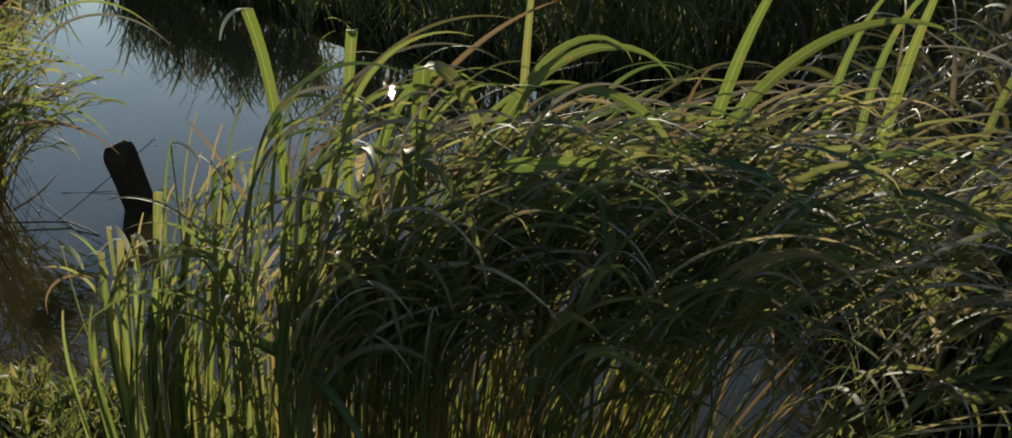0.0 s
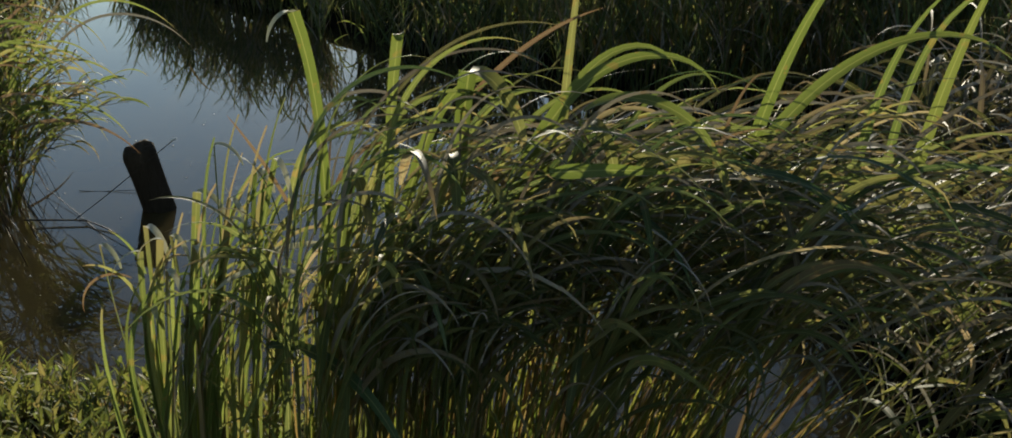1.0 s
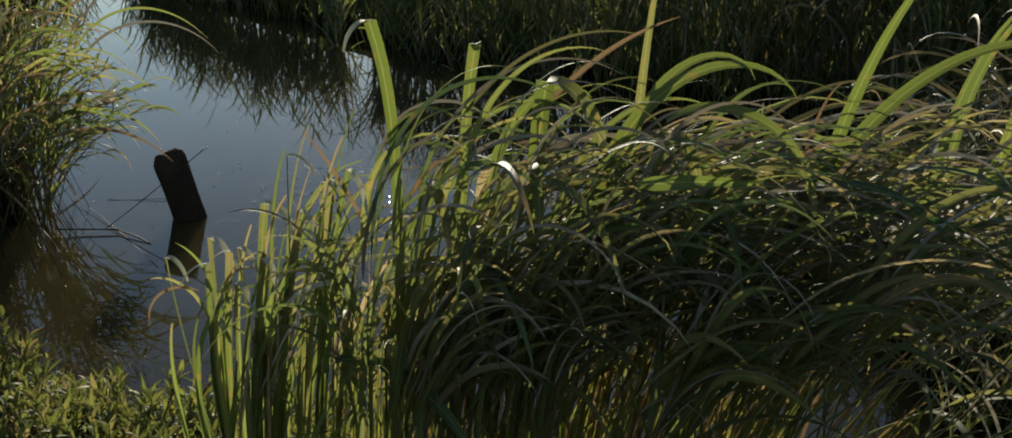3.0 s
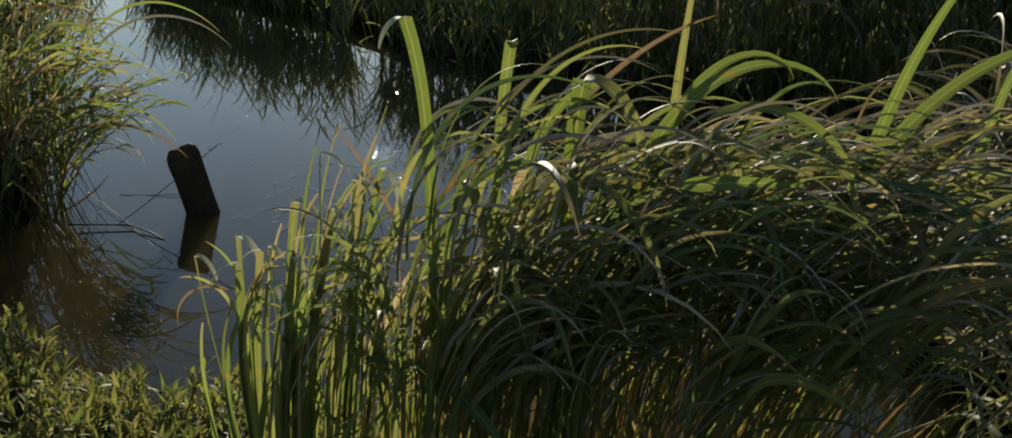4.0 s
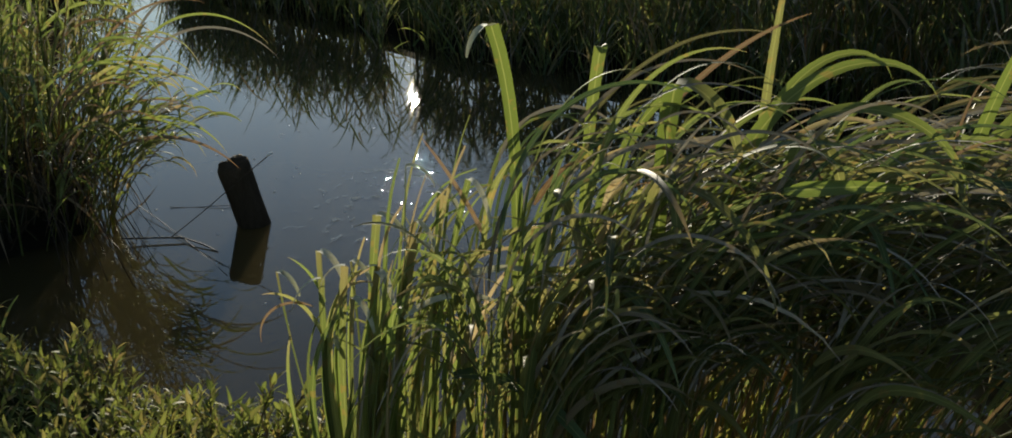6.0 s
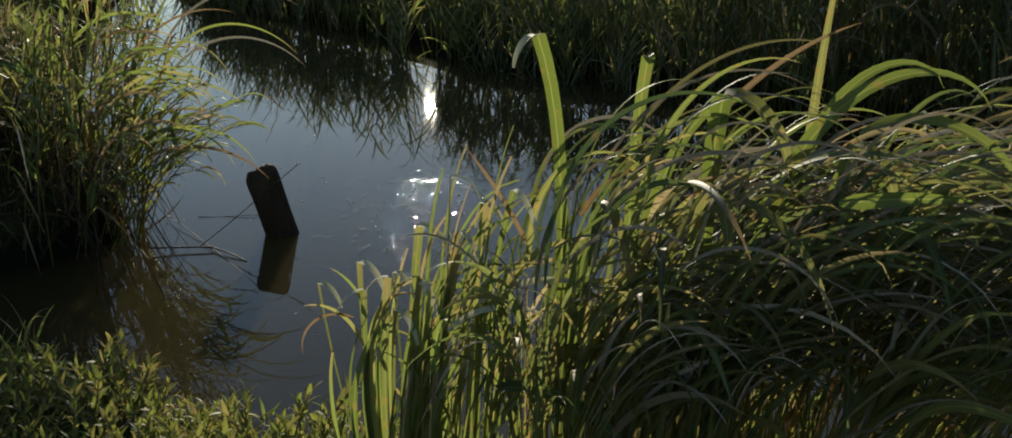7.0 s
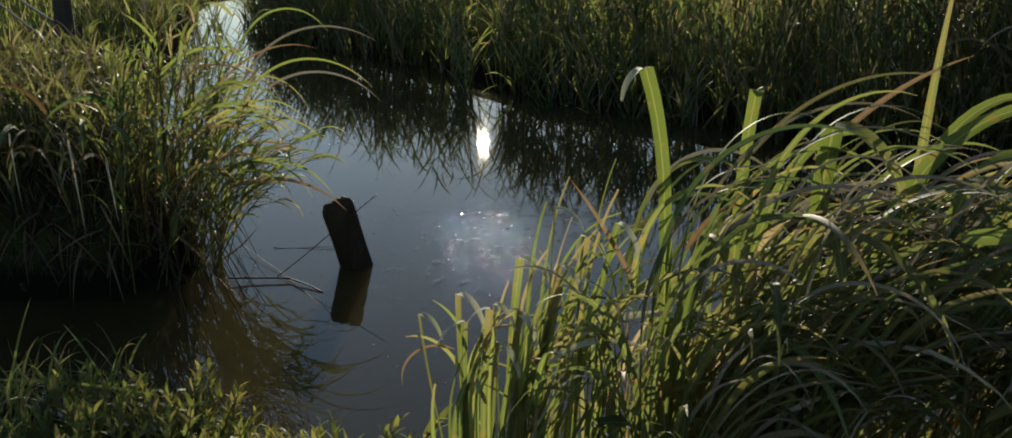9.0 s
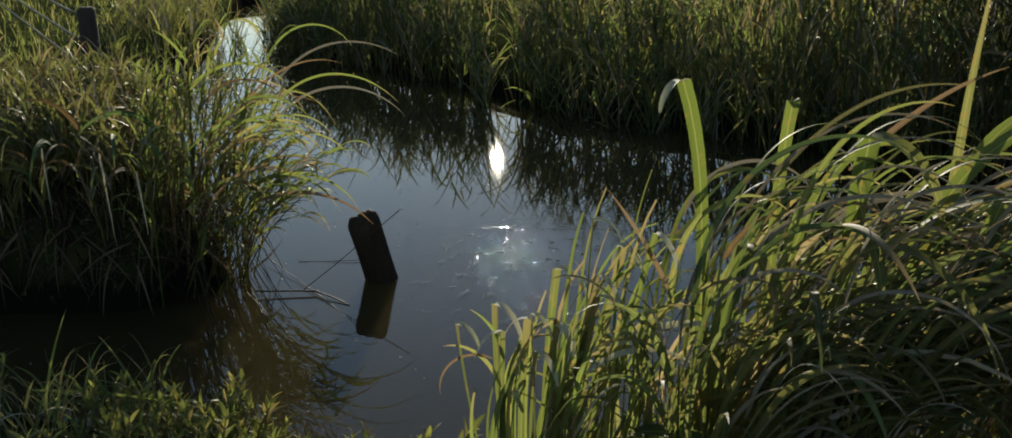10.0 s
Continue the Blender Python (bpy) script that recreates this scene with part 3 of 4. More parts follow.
def near_clump():
    """The big stand at the water's edge: upright at one end, swept over at the other."""
    r = np.random.default_rng(3)
    R, L, FRONT = 0.0, math.pi, -math.pi / 2
    b = scatter(215, 0.03, 0.98, 2.26, 2.56, 11)
    b = b[(b[:, 0] < 0.68 + 0.3 * r.random(len(b))) & (b[:, 0] > 0.3 * r.random(len(b)) - 0.05)]
    x = b[:, 0]
    sweep = np.clip((x - 0.3) / 0.55, 0, 1)
    n = len(b)
    tall = r.uniform(0.42, 0.6, n) * (1 + 0.22 * sweep)

    def heading(q):
        """Leaves part to either side at the loose end and all sweep one way further in."""
        return np.where(q[:, 0] + r.normal(0, 0.04, len(q)) < 0.035, L + r.normal(0.7, 0.4, len(q)), r.normal(-0.3, 0.4, len(q)))

    def side(px):
        return L + 0.5 if px + r.normal(0, 0.03) < 0.045 else R

    home = clump("grass_clump", (0.5, 2.42, 0.1), "tall green grass clump with drying leaves at the water's edge", b, r.normal(0, 1.6, n) * (1 - sweep * 0.8), 0.03 + 0.42 * sweep * r.uniform(0.2, 1.2, n) + np.abs(r.normal(0, 0.05, n)), 0.1 + 0.7 * sweep * r.uniform(0.4, 1.2, n),
                 tall, 5, 0.40, 0.0145, (M_LEAF, M_DRY), 170, (M_LEAF_ONE, M_DRY_ONE), 0.17, (0.9, 2.2), heading, 0.5, 21, 0.0026, low=0.58, crown=0.4, seg=14, lone_stalks=110, late=(1.2, 3.0), ageing=0.85)
    # thin shoots that fill the foot of the stand
    q = scatter(120, 0.03, 0.86, 2.22, 2.6, 71)
    q = q[q[:, 0] > 0.25 * r.random(len(q)) - 0.05]
    m = len(q)
    clump("grass_clump", (0.42, 2.42, 0.1), "thin yellow-green shoots at the foot of the tall grass", q, r.normal(0, 1.2, m), np.abs(r.normal(0, 0.08, m)) + 0.3 * np.clip((q[:, 0] - 0.4) / 0.5, 0, 1), r.uniform(0, 0.35, m), r.uniform(0.3, 0.58, m), 2, 0.2, 0.006, (M_STALK, M_DEAD), 0, (), 0.3, (0.1, 1.2), None, 1.5, 72, 0.0024, low=0.3)
    # straight sheaths, lit from behind, and the dead thatch they stand in
    for word, count, wide, mat, y0, y1, label in (("sheath_growth", 330, (0.003, 0.0065), M_STALK, 2.22, 2.52, "straight yellow-green and brown sheaths"), ("thatch", 90, (0.006, 0.013), M_DEAD, 2.38, 2.8, "brown dead leaves standing in the foot of the grass")):
        q = scatter(count, 0.02 if mat == M_STALK else 0.2, 0.92, y0, y1, 77)
        m = len(q)
        slope = np.clip((q[:, 0] - 0.3) / 0.6, 0, 1)
        shape = (r.normal(0, 0.5, m), r.uniform(0.34, 0.6, m), 0.03 + 0.5 * slope * r.uniform(0.4, 1.2, m) + r.normal(0, 0.05, m), 0.08 + 0.4 * slope, r.uniform(*wide, m), np.full(m, 1.5), r.normal(0, 0.2, m), r.normal(0, 0.7, m), r.normal(0.9, 0.7, m))
        clear = open_gap(ribbons(q, *shape, seg=7)[0].reshape(m, -1, 3), 78)
        data = ribbons(q[clear] - np.array(home.location), *(a[clear] for a in shape), seg=7)
        tagged(part_mesh(word, data, mat, home, label), kind="stuff")
    # swept stems on the water side
    q = scatter(70, 0.35, 1.0, 2.56, 2.8, 75)
    m = len(q)
    clump("grass_clump", (0.7, 2.68, 0.06), "swept tall grass standing in the water's edge", q, r.normal(0.1, 0.35, m), r.uniform(0.2, 0.6, m), r.uniform(0.3, 0.9, m), r.uniform(0.58, 0.8, m), 5, 0.40, 0.014, (M_LEAF, M_DRY), 0, (), 0.3, (0.9, 2.2), lambda z: np.zeros(len(z)), 1.0, 76, 0.0028, low=0.66, crown=1.0, seg=12)
    # a swathe pressed low over the inlet
    q = scatter(22, 0.72, 0.95, 2.24, 2.44, 73)
    m = len(q)
    clump("grass_clump", (0.84, 2.34, 0.1), "swathe of grass pressed low over the inlet", q, r.normal(0.0, 0.25, m), r.uniform(0.5, 0.9, m), r.uniform(0.1, 0.6, m), r.uniform(0.4, 0.7, m), 4, 0.36, 0.015, (M_LEAF, M_DRY), 40, (M_LEAF_ONE, M_DRY_ONE), 0.3, (0.2, 1.2), lambda z: np.zeros(len(z)), 0.6, 74, 0.0026, low=0.3)
    # a mop of thin drying leaves arching over the top
    for mat, m, seed in ((M_DRY, 140, 81), (M_WITHER, 90, 82), (M_LEAF, 170, 83)):
        r2 = np.random.default_rng(seed)
        x = r2.uniform(0.2, 1.3, m)
        q = np.stack([x, r2.uniform(2.36, 2.66, m), 0.52 + 0.24 * r2.random(m) - 0.1 * np.abs(x - 0.7)], -1)
        data = ribbons(q - np.array(home.location), r2.normal(-0.15, 0.4, m), r2.uniform(0.3, 0.52, m), r2.uniform(0.3, 0.85, m), r2.uniform(1.2, 2.2, m), r2.uniform(0.005, 0.012, m), 1.3, r2.normal(0, 0.2, m), r2.normal(0, 0.5, m), r2.normal(0, 0.8, m), seg=10)
        tagged(part_mesh("leaf_mop", data, mat, home, "thin drooping leaves over the top"), kind="stuff")
    # broad blades standing up through the loose end, nodding at the top
    for k in range(36):
        px = 0.02 + 0.42 * r.random() ** 1.1 if k < 24 else 0.03 + 0.3 * (k - 24 + r.random()) / 12
        back = r.uniform(2.3, 2.5) if k < 24 else r.uniform(2.23, 2.3)
        way = side(px)
        nod = 1.0 if way == R else 0.72
        arc_leaf(home, (px, back, r.uniform(0.12, 0.28)), way + r.normal(-0.2, 0.3), 0.02 + 0.25 * abs(px - 0.07) * r.uniform(0.5, 1.2), r.uniform(2.1, 2.9), r.uniform(3.5, 7.0), nod * r.uniform(0.62, 0.84), r.uniform(0.010, 0.02), M_BLADE if k % 3 else M_LEAF_ONE, turn=r.normal(0.95, 0.4))
    # a thatch of nodding leaves over the loose end
    for k in range(76):
        px = r.uniform(0.02, 0.58)
        way = side(px)
        nod = 1.0 if way == R else 0.65
        arc_leaf(home, (px, r.uniform(2.28, 2.5), r.uniform(0.58, 0.74)), way + r.normal(-0.25, 0.35), 0.06 + 0.7 * abs(px - 0.07) * r.uniform(0.6, 1.2), r.uniform(1.8, 2.7), r.uniform(1.6, 2.6), nod * r.uniform(0.32, 0.5), r.uniform(0.007, 0.014), (M_LEAF_ONE, M_BLADE, M_DRY_ONE, M_SHADE_ONE)[k % 4], turn=r.normal(0.2, 0.6), twist=r.normal(0, 0.5))
    # leaves that hang down the shaded face, most with that shade put into their colour
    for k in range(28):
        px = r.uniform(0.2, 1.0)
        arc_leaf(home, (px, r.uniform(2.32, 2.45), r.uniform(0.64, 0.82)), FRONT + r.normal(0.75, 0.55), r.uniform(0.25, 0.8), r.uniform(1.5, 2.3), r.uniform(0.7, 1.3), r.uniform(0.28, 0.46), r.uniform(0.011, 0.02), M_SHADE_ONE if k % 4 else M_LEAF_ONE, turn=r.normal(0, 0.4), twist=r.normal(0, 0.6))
    for k in range(18):
        px = r.uniform(-0.07, 0.08)
        arc_leaf(home, (px, r.uniform(2.32, 2.5), r.uniform(0.25, 0.55)), r.choice([R, L]) + r.normal(0, 0.5), r.uniform(0.1, 0.5), r.uniform(0.6, 2.0), r.uniform(1.2, 2.5), r.uniform(0.18, 0.34), r.uniform(0.006, 0.012), (M_LIME_ONE, M_BLADE, M_LEAF_ONE)[k % 3])
    # grey withering arcs through the swept end
    for k in range(18):
        arc_leaf(home, (r.uniform(0.35, 0.95), r.uniform(2.32, 2.5), r.uniform(0.66, 0.82)), r.normal(-0.1, 0.3), r.uniform(0.5, 1.0), r.uniform(1.0, 1.8), r.uniform(1.0, 1.6), r.uniform(0.26, 0.42), r.uniform(0.006, 0.012), (M_DRY_ONE, M_WITHER_ONE, M_LEAF_ONE)[k % 3], turn=r.normal(0.5, 0.6))
    for k in range(16):
        arc_leaf(home, (r.uniform(0.1, 0.9), r.uniform(2.3, 2.55), r.uniform(0.66, 0.82)), r.normal(0, 0.5), r.uniform(0.2, 0.7), r.uniform(1.3, 2.3), r.uniform(1.2, 1.8), r.uniform(0.24, 0.38), r.uniform(0.004, 0.009), M_DRY_ONE if k % 3 else M_WITHER_ONE, label="thin dry arching leaf")
    # rust-brown withered leaves among the green
    for k in range(13):
        low = k < 5
        arc_leaf(home, (r.uniform(-0.08, 0.3) if low else r.uniform(0.05, 0.75), r.uniform(2.28, 2.5), r.uniform(0.3, 0.55) if low else r.uniform(0.72, 0.86)), r.uniform(-3.1, 3.1), r.uniform(0.3, 1.3), r.uniform(0.9, 2.2), r.uniform(1.2, 2.5), r.uniform(0.1, 0.24), r.uniform(0.005, 0.013), M_RUST, label="rust-brown withered leaf")
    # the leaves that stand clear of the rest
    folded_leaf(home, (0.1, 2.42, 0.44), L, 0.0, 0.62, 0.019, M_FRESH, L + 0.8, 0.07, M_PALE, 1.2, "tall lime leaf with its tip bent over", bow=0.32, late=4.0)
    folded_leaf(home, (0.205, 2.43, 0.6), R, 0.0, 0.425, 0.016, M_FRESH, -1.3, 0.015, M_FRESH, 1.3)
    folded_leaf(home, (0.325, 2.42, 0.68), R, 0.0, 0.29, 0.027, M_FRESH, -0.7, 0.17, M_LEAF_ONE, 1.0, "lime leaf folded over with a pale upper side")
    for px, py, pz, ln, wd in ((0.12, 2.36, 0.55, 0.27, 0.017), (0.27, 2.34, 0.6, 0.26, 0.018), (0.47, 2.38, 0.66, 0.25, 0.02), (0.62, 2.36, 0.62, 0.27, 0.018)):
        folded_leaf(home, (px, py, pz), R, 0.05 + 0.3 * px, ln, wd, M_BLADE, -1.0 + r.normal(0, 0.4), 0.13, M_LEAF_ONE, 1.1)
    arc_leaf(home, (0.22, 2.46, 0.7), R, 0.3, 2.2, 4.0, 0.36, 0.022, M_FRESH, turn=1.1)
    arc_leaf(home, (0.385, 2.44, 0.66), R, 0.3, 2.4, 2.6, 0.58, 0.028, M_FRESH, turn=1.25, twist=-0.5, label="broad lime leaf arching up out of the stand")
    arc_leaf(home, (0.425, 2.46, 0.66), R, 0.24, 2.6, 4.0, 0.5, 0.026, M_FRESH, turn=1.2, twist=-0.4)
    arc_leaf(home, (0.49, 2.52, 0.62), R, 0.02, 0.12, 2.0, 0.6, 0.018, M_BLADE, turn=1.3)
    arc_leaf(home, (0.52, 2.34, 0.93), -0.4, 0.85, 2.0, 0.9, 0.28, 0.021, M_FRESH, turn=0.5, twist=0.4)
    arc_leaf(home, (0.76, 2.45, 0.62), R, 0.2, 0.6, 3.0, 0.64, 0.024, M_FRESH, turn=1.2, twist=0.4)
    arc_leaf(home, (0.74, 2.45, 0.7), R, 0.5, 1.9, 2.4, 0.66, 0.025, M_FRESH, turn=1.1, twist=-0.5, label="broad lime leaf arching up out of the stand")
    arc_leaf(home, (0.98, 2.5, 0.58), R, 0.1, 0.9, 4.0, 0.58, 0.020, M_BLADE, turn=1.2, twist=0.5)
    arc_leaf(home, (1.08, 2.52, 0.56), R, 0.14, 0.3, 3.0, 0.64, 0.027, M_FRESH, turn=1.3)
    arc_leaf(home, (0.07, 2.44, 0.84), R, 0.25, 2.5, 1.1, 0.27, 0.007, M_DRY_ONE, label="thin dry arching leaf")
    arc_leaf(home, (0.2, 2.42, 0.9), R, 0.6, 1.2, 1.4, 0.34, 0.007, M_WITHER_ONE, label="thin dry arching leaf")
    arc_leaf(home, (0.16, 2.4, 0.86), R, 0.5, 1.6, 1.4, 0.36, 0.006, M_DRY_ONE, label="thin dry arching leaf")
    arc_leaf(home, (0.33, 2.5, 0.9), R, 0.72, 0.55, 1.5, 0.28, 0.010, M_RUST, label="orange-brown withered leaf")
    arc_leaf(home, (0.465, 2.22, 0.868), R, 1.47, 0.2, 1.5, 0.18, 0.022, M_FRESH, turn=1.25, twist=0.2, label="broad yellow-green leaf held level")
    arc_leaf(home, (-0.03, 2.38, 0.47), -0.55, 0.75, 2.1, 0.8, 0.44, 0.026, M_SHADE_ONE, turn=0.3, twist=0.2, label="broad shade-toned leaf folded over and hanging")
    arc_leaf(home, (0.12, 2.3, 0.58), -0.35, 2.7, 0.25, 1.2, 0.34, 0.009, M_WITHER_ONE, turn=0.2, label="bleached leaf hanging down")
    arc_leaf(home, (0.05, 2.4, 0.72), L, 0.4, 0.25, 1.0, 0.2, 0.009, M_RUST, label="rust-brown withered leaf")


def young_tuft():
    """Fresh lime shoots beside the big stand."""
    r = np.random.default_rng(4)
    b = scatter(24, -0.2, -0.02, 2.32, 2.52, 12)
    n = len(b)
    rise = np.clip((b[:, 0] + 0.27) / 0.24, 0, 1)
    home = clump("young_grass_tuft", (-0.16, 2.42, 0.1), "fresh lime-green upright grass shoots with folded tips", b, r.normal(0, 0.6, n), r.uniform(0.0, 0.1, n), r.uniform(0.0, 0.15, n), r.uniform(0.3, 0.44, n) * (0.95 + 0.4 * rise), 3, 0.24, 0.014,
                 (M_LIME, M_DRY), 60, (M_LIME_ONE, M_DRY_ONE), 0.16, (0.1, 1.6), lambda z: r.normal(0, 0.35, len(z)), 0.4, 22, 0.0036, low=0.35, lone_stalks=30, late=(2.0, 6.0))
    # broad blades, each shoot a small fan
    for cx, cy, top, lean in ((-0.215, 2.38, 0.56, -0.17), (-0.2, 2.42, 0.57, -0.1), (-0.175, 2.4, 0.58, -0.04), (-0.155, 2.44, 0.62, 0.0), (-0.15, 2.46, 0.7, 0.01), (-0.13, 2.42, 0.72, 0.03), (-0.11, 2.48, 0.76, 0.05), (-0.075, 2.42, 0.78, 0.05)):
        for k in range(7):
            spot = (cx + r.normal(0, 0.014), cy + r.normal(0, 0.025), 0.12)
            ln, wd, tilt = top * r.uniform(0.82, 1.05), r.uniform(0.008, 0.014), lean + r.normal(0.03, 0.04)
            if k in (1, 4):
                folded_leaf(home, spot, r.normal(0, 0.5), tilt, ln * 0.92, wd, M_BLADE, -0.6 + r.choice([0.0, -2.0]) + r.normal(0, 0.4), r.uniform(0.05, 0.1), M_PALE, r.normal(1.2, 0.3))
            else:
                arc_leaf(home, spot, r.normal(0, 0.5), tilt, r.uniform(1.2, 2.4) if k % 3 == 0 else r.uniform(0.3, 1.1), r.uniform(3.5, 7), ln, wd, M_BLADE if k % 2 else M_LIME_ONE, turn=r.normal(1.2, 0.4), blunt=0.2)
    arc_leaf(home, (-0.225, 2.4, 0.55), math.pi, 0.35, 1.5, 1.6, 0.13, 0.010, M_LIME_ONE)
    arc_leaf(home, (-0.22, 2.42, 0.6), math.pi, 0.3, 0.8, 1.6, 0.10, 0.008, M_LIME_ONE)
    arc_leaf(home, (-0.235, 2.4, 0.60), math.pi, 1.1, 2.2, 1.0, 0.14, 0.006, M_RUST, label="thin brown curled leaf")
    arc_leaf(home, (-0.05, 2.4, 0.62), 0.0, 0.9, 1.3, 1.2, 0.26, 0.013, M_PALE, turn=0.7, label="pale arching leaf")
    arc_leaf(home, (-0.08, 2.36, 0.6), 0.0, 0.8, 1.6, 1.2, 0.2, 0.012, M_PALE, turn=0.5, label="pale arching leaf")


def side_clump():
    """Leaning stand on the far side of the little inlet, and herbs behind it."""
    r = np.random.default_rng(5)
    b = scatter(480, 1.42, 2.6, 2.45, 3.7, 13, (0.0, 9))
    n = len(b)
    home = clump("grass_clump", (1.9, 2.7, 0.1), "swept tall grass clump with greyish drooping leaves", b, r.normal(0.3, 0.7, n), r.uniform(0.05, 0.4, n), r.uniform(0.2, 0.9, n), r.uniform(0.5, 0.8, n), 5, 0.48, 0.019,
                 (M_WITHER, M_DRY), 110, (M_WITHER_ONE, M_DRY_ONE), 0.25, (0.8, 2.1), None, 1.5, 23, low=0.35, crown=1.2, seg=12)
    arc_leaf(home, (1.22, 2.98, 0.3), 0.0, 0.06, 2.4, 5.0, 0.94, 0.022, M_BLADE, twist=0.6)
    arc_leaf(home, (1.46, 2.96, 0.3), 0.0, 0.12, 1.7, 3.5, 0.95, 0.02, M_BLADE, twist=-0.4)
    arc_leaf(home, (1.3, 2.66, 0.35), 0.0, 0.3, 1.6, 2.0, 0.85, 0.026, M_OLIVE_ONE)
    arc_leaf(home, (1.42, 2.6, 0.35), 0.0, 0.4, 2.0, 1.8, 0.85, 0.026, M_OLIVE_ONE)
    b = scatter(300, 1.2, 2.5, 2.75, 3.7, 15, (-0.03, 0.6))
    n = len(b)
    clump("grass_clump", (1.7, 3.3, 0.05), "short grass on the muddy rim of the inlet", b, r.uniform(-3.1, 3.1, n), r.uniform(0.05, 0.4, n), r.uniform(0.1, 0.6, n), r.uniform(0.12, 0.36, n), 4, 0.24, 0.012, (M_OLIVE, M_DRY), 0, (), 0.35, (0.6, 1.9), None, 3.0, 29, 0.003, low=0.1)
    for k in range(16):
        arc_leaf(home, (r.uniform(1.15, 1.75), r.uniform(2.62, 2.9), r.uniform(0.05, 0.4)), r.uniform(-3.1, 3.1), r.uniform(0.2, 1.2), r.uniform(0.8, 2.2), 1.4, r.uniform(0.25, 0.5), r.uniform(0.005, 0.011), M_DRY_ONE)
    b = scatter(260, 1.15, 2.6, 3.55, 4.6, 14, (-0.1, 9))
    n = len(b)
    clump("grass_clump", (1.7, 4.0, 0.05), "sunlit low grass behind the inlet", b, r.uniform(-3.1, 3.1, n), r.uniform(0.05, 0.35, n), r.uniform(0.1, 0.6, n), r.uniform(0.15, 0.38, n), 5, 0.24, 0.015, (M_LIME, M_DRY), 0, (), 0.25, (0.6, 1.9), None, 1.5, 24)


def left_bank():
    """The bushy bank across the inlet: leafy top, undercut foot with shade put into its colours, canes leaning out over
    the water.
    """
    r = np.random.default_rng(6)
    FRONT = -math.pi / 2
    q = scatter(800, -3.7, -1.6, 4.3, 5.4, 48, (0.15, 9))
    m = len(q)
    clump("grass_clump", (-2.4, 4.7, 0.1), "dense matted grass inside the bank clump", q, r.uniform(-3.1, 3.1, m), r.uniform(0, 0.3, m), r.uniform(0, 0.4, m), r.uniform(0.26, 0.44, m), 4, 0.18, 0.015, (M_OLIVE, M_DEAD), 0, (), 0.3, (0.3, 1.6), None, 3.0, 49, 0.003, low=0.4, seg=5)
    b = scatter(620, -3.8, -1.45, 4.0, 5.25, 15, (0.0, 9))
    b = b[shore(b[:, 0], b[:, 1]) > 0.25 * r.random(len(b))]
    n = len(b)
    home = clump("grass_clump", (-2.2, 4.8, 0.1), "bushy bank grass overhanging the pond, shaded at its foot", b, r.uniform(-3.1, 3.1, n), r.uniform(0.0, 0.16, n), r.uniform(0.05, 0.35, n), r.uniform(0.25, 0.5, n), 6, 0.16, 0.0125,
                 (M_OLIVE, M_DRY), 140, (M_OLIVE_ONE, M_DRY_ONE), 0.22, (0.2, 1.5), None, 3.0, 25, 0.0028, low=0.38, seg=7)
    # canes at the water's edge, leafy from knee height, with gaps between them
    q = scatter(150, -1.78, -1.32, 4.0, 4.75, 45, (-0.08, 0.22))[:60]
    m = len(q)
    clump("cane_grass", (-1.5, 4.3, 0.02), "upright leafy canes at the edge of the pond", q, r.normal(-0.1, 0.5, m), r.uniform(0.0, 0.3, m), r.uniform(0.05, 0.5, m), r.uniform(0.55, 0.95, m), 8, 0.19, 0.0135, (M_LIME, M_DRY), 90, (M_LIME_ONE, M_DRY_ONE), 0.2, (0.7, 1.9), lambda z: r.normal(-0.3, 1.1, len(z)), 0.9, 46, 0.0034, low=0.28, lone_stalks=30)
    q = scatter(160, -1.6, -1.36, 3.98, 4.7, 50, (-0.06, 0.12))[:32]
    m = len(q)
    clump("cane_grass", (-1.45, 4.3, 0.02), "thin leafy shoots bowing low over the pond", q, r.normal(-0.1, 0.4, m), r.uniform(0.15, 0.4, m), r.uniform(0.6, 1.3, m), r.uniform(0.55, 0.8, m), 6, 0.2, 0.013, (M_LIME, M_DRY), 30, (M_LIME_ONE, M_DRY_ONE), 0.25, (0.8, 2.0), lambda z: r.normal(-0.1, 0.6, len(z)), 0.8, 51, 0.0022, low=0.4)
    # long leaves arching out over the pond
    for py, pz, lean, bend, power, ln, mat in ((4.8, 0.5, 0.36, 1.75, 1.2, 0.8, M_DRY_ONE), (4.75, 0.45, 0.45, 1.9, 1.2, 0.78, M_LIME_ONE), (4.8, 0.4, 0.46, 2.0, 1.2, 0.76, M_DRY_ONE), (4.85, 0.55, 0.1, 2.5, 1.6, 0.68, M_LIME_ONE), (4.4, 0.35, 0.3, 2.3, 1.2, 0.55, M_LIME_ONE), (4.2, 0.3, 0.4, 2.4, 1.1, 0.5, M_LIME_ONE)):
        arc_leaf(home, (-1.52 + 0.2 * (4.8 - py), py, pz), r.normal(-0.05, 0.12), lean, bend, power, ln, 0.013, mat, label="long leaf arching out over the water")
    for k in range(46):
        y = r.uniform(3.95, 4.8)
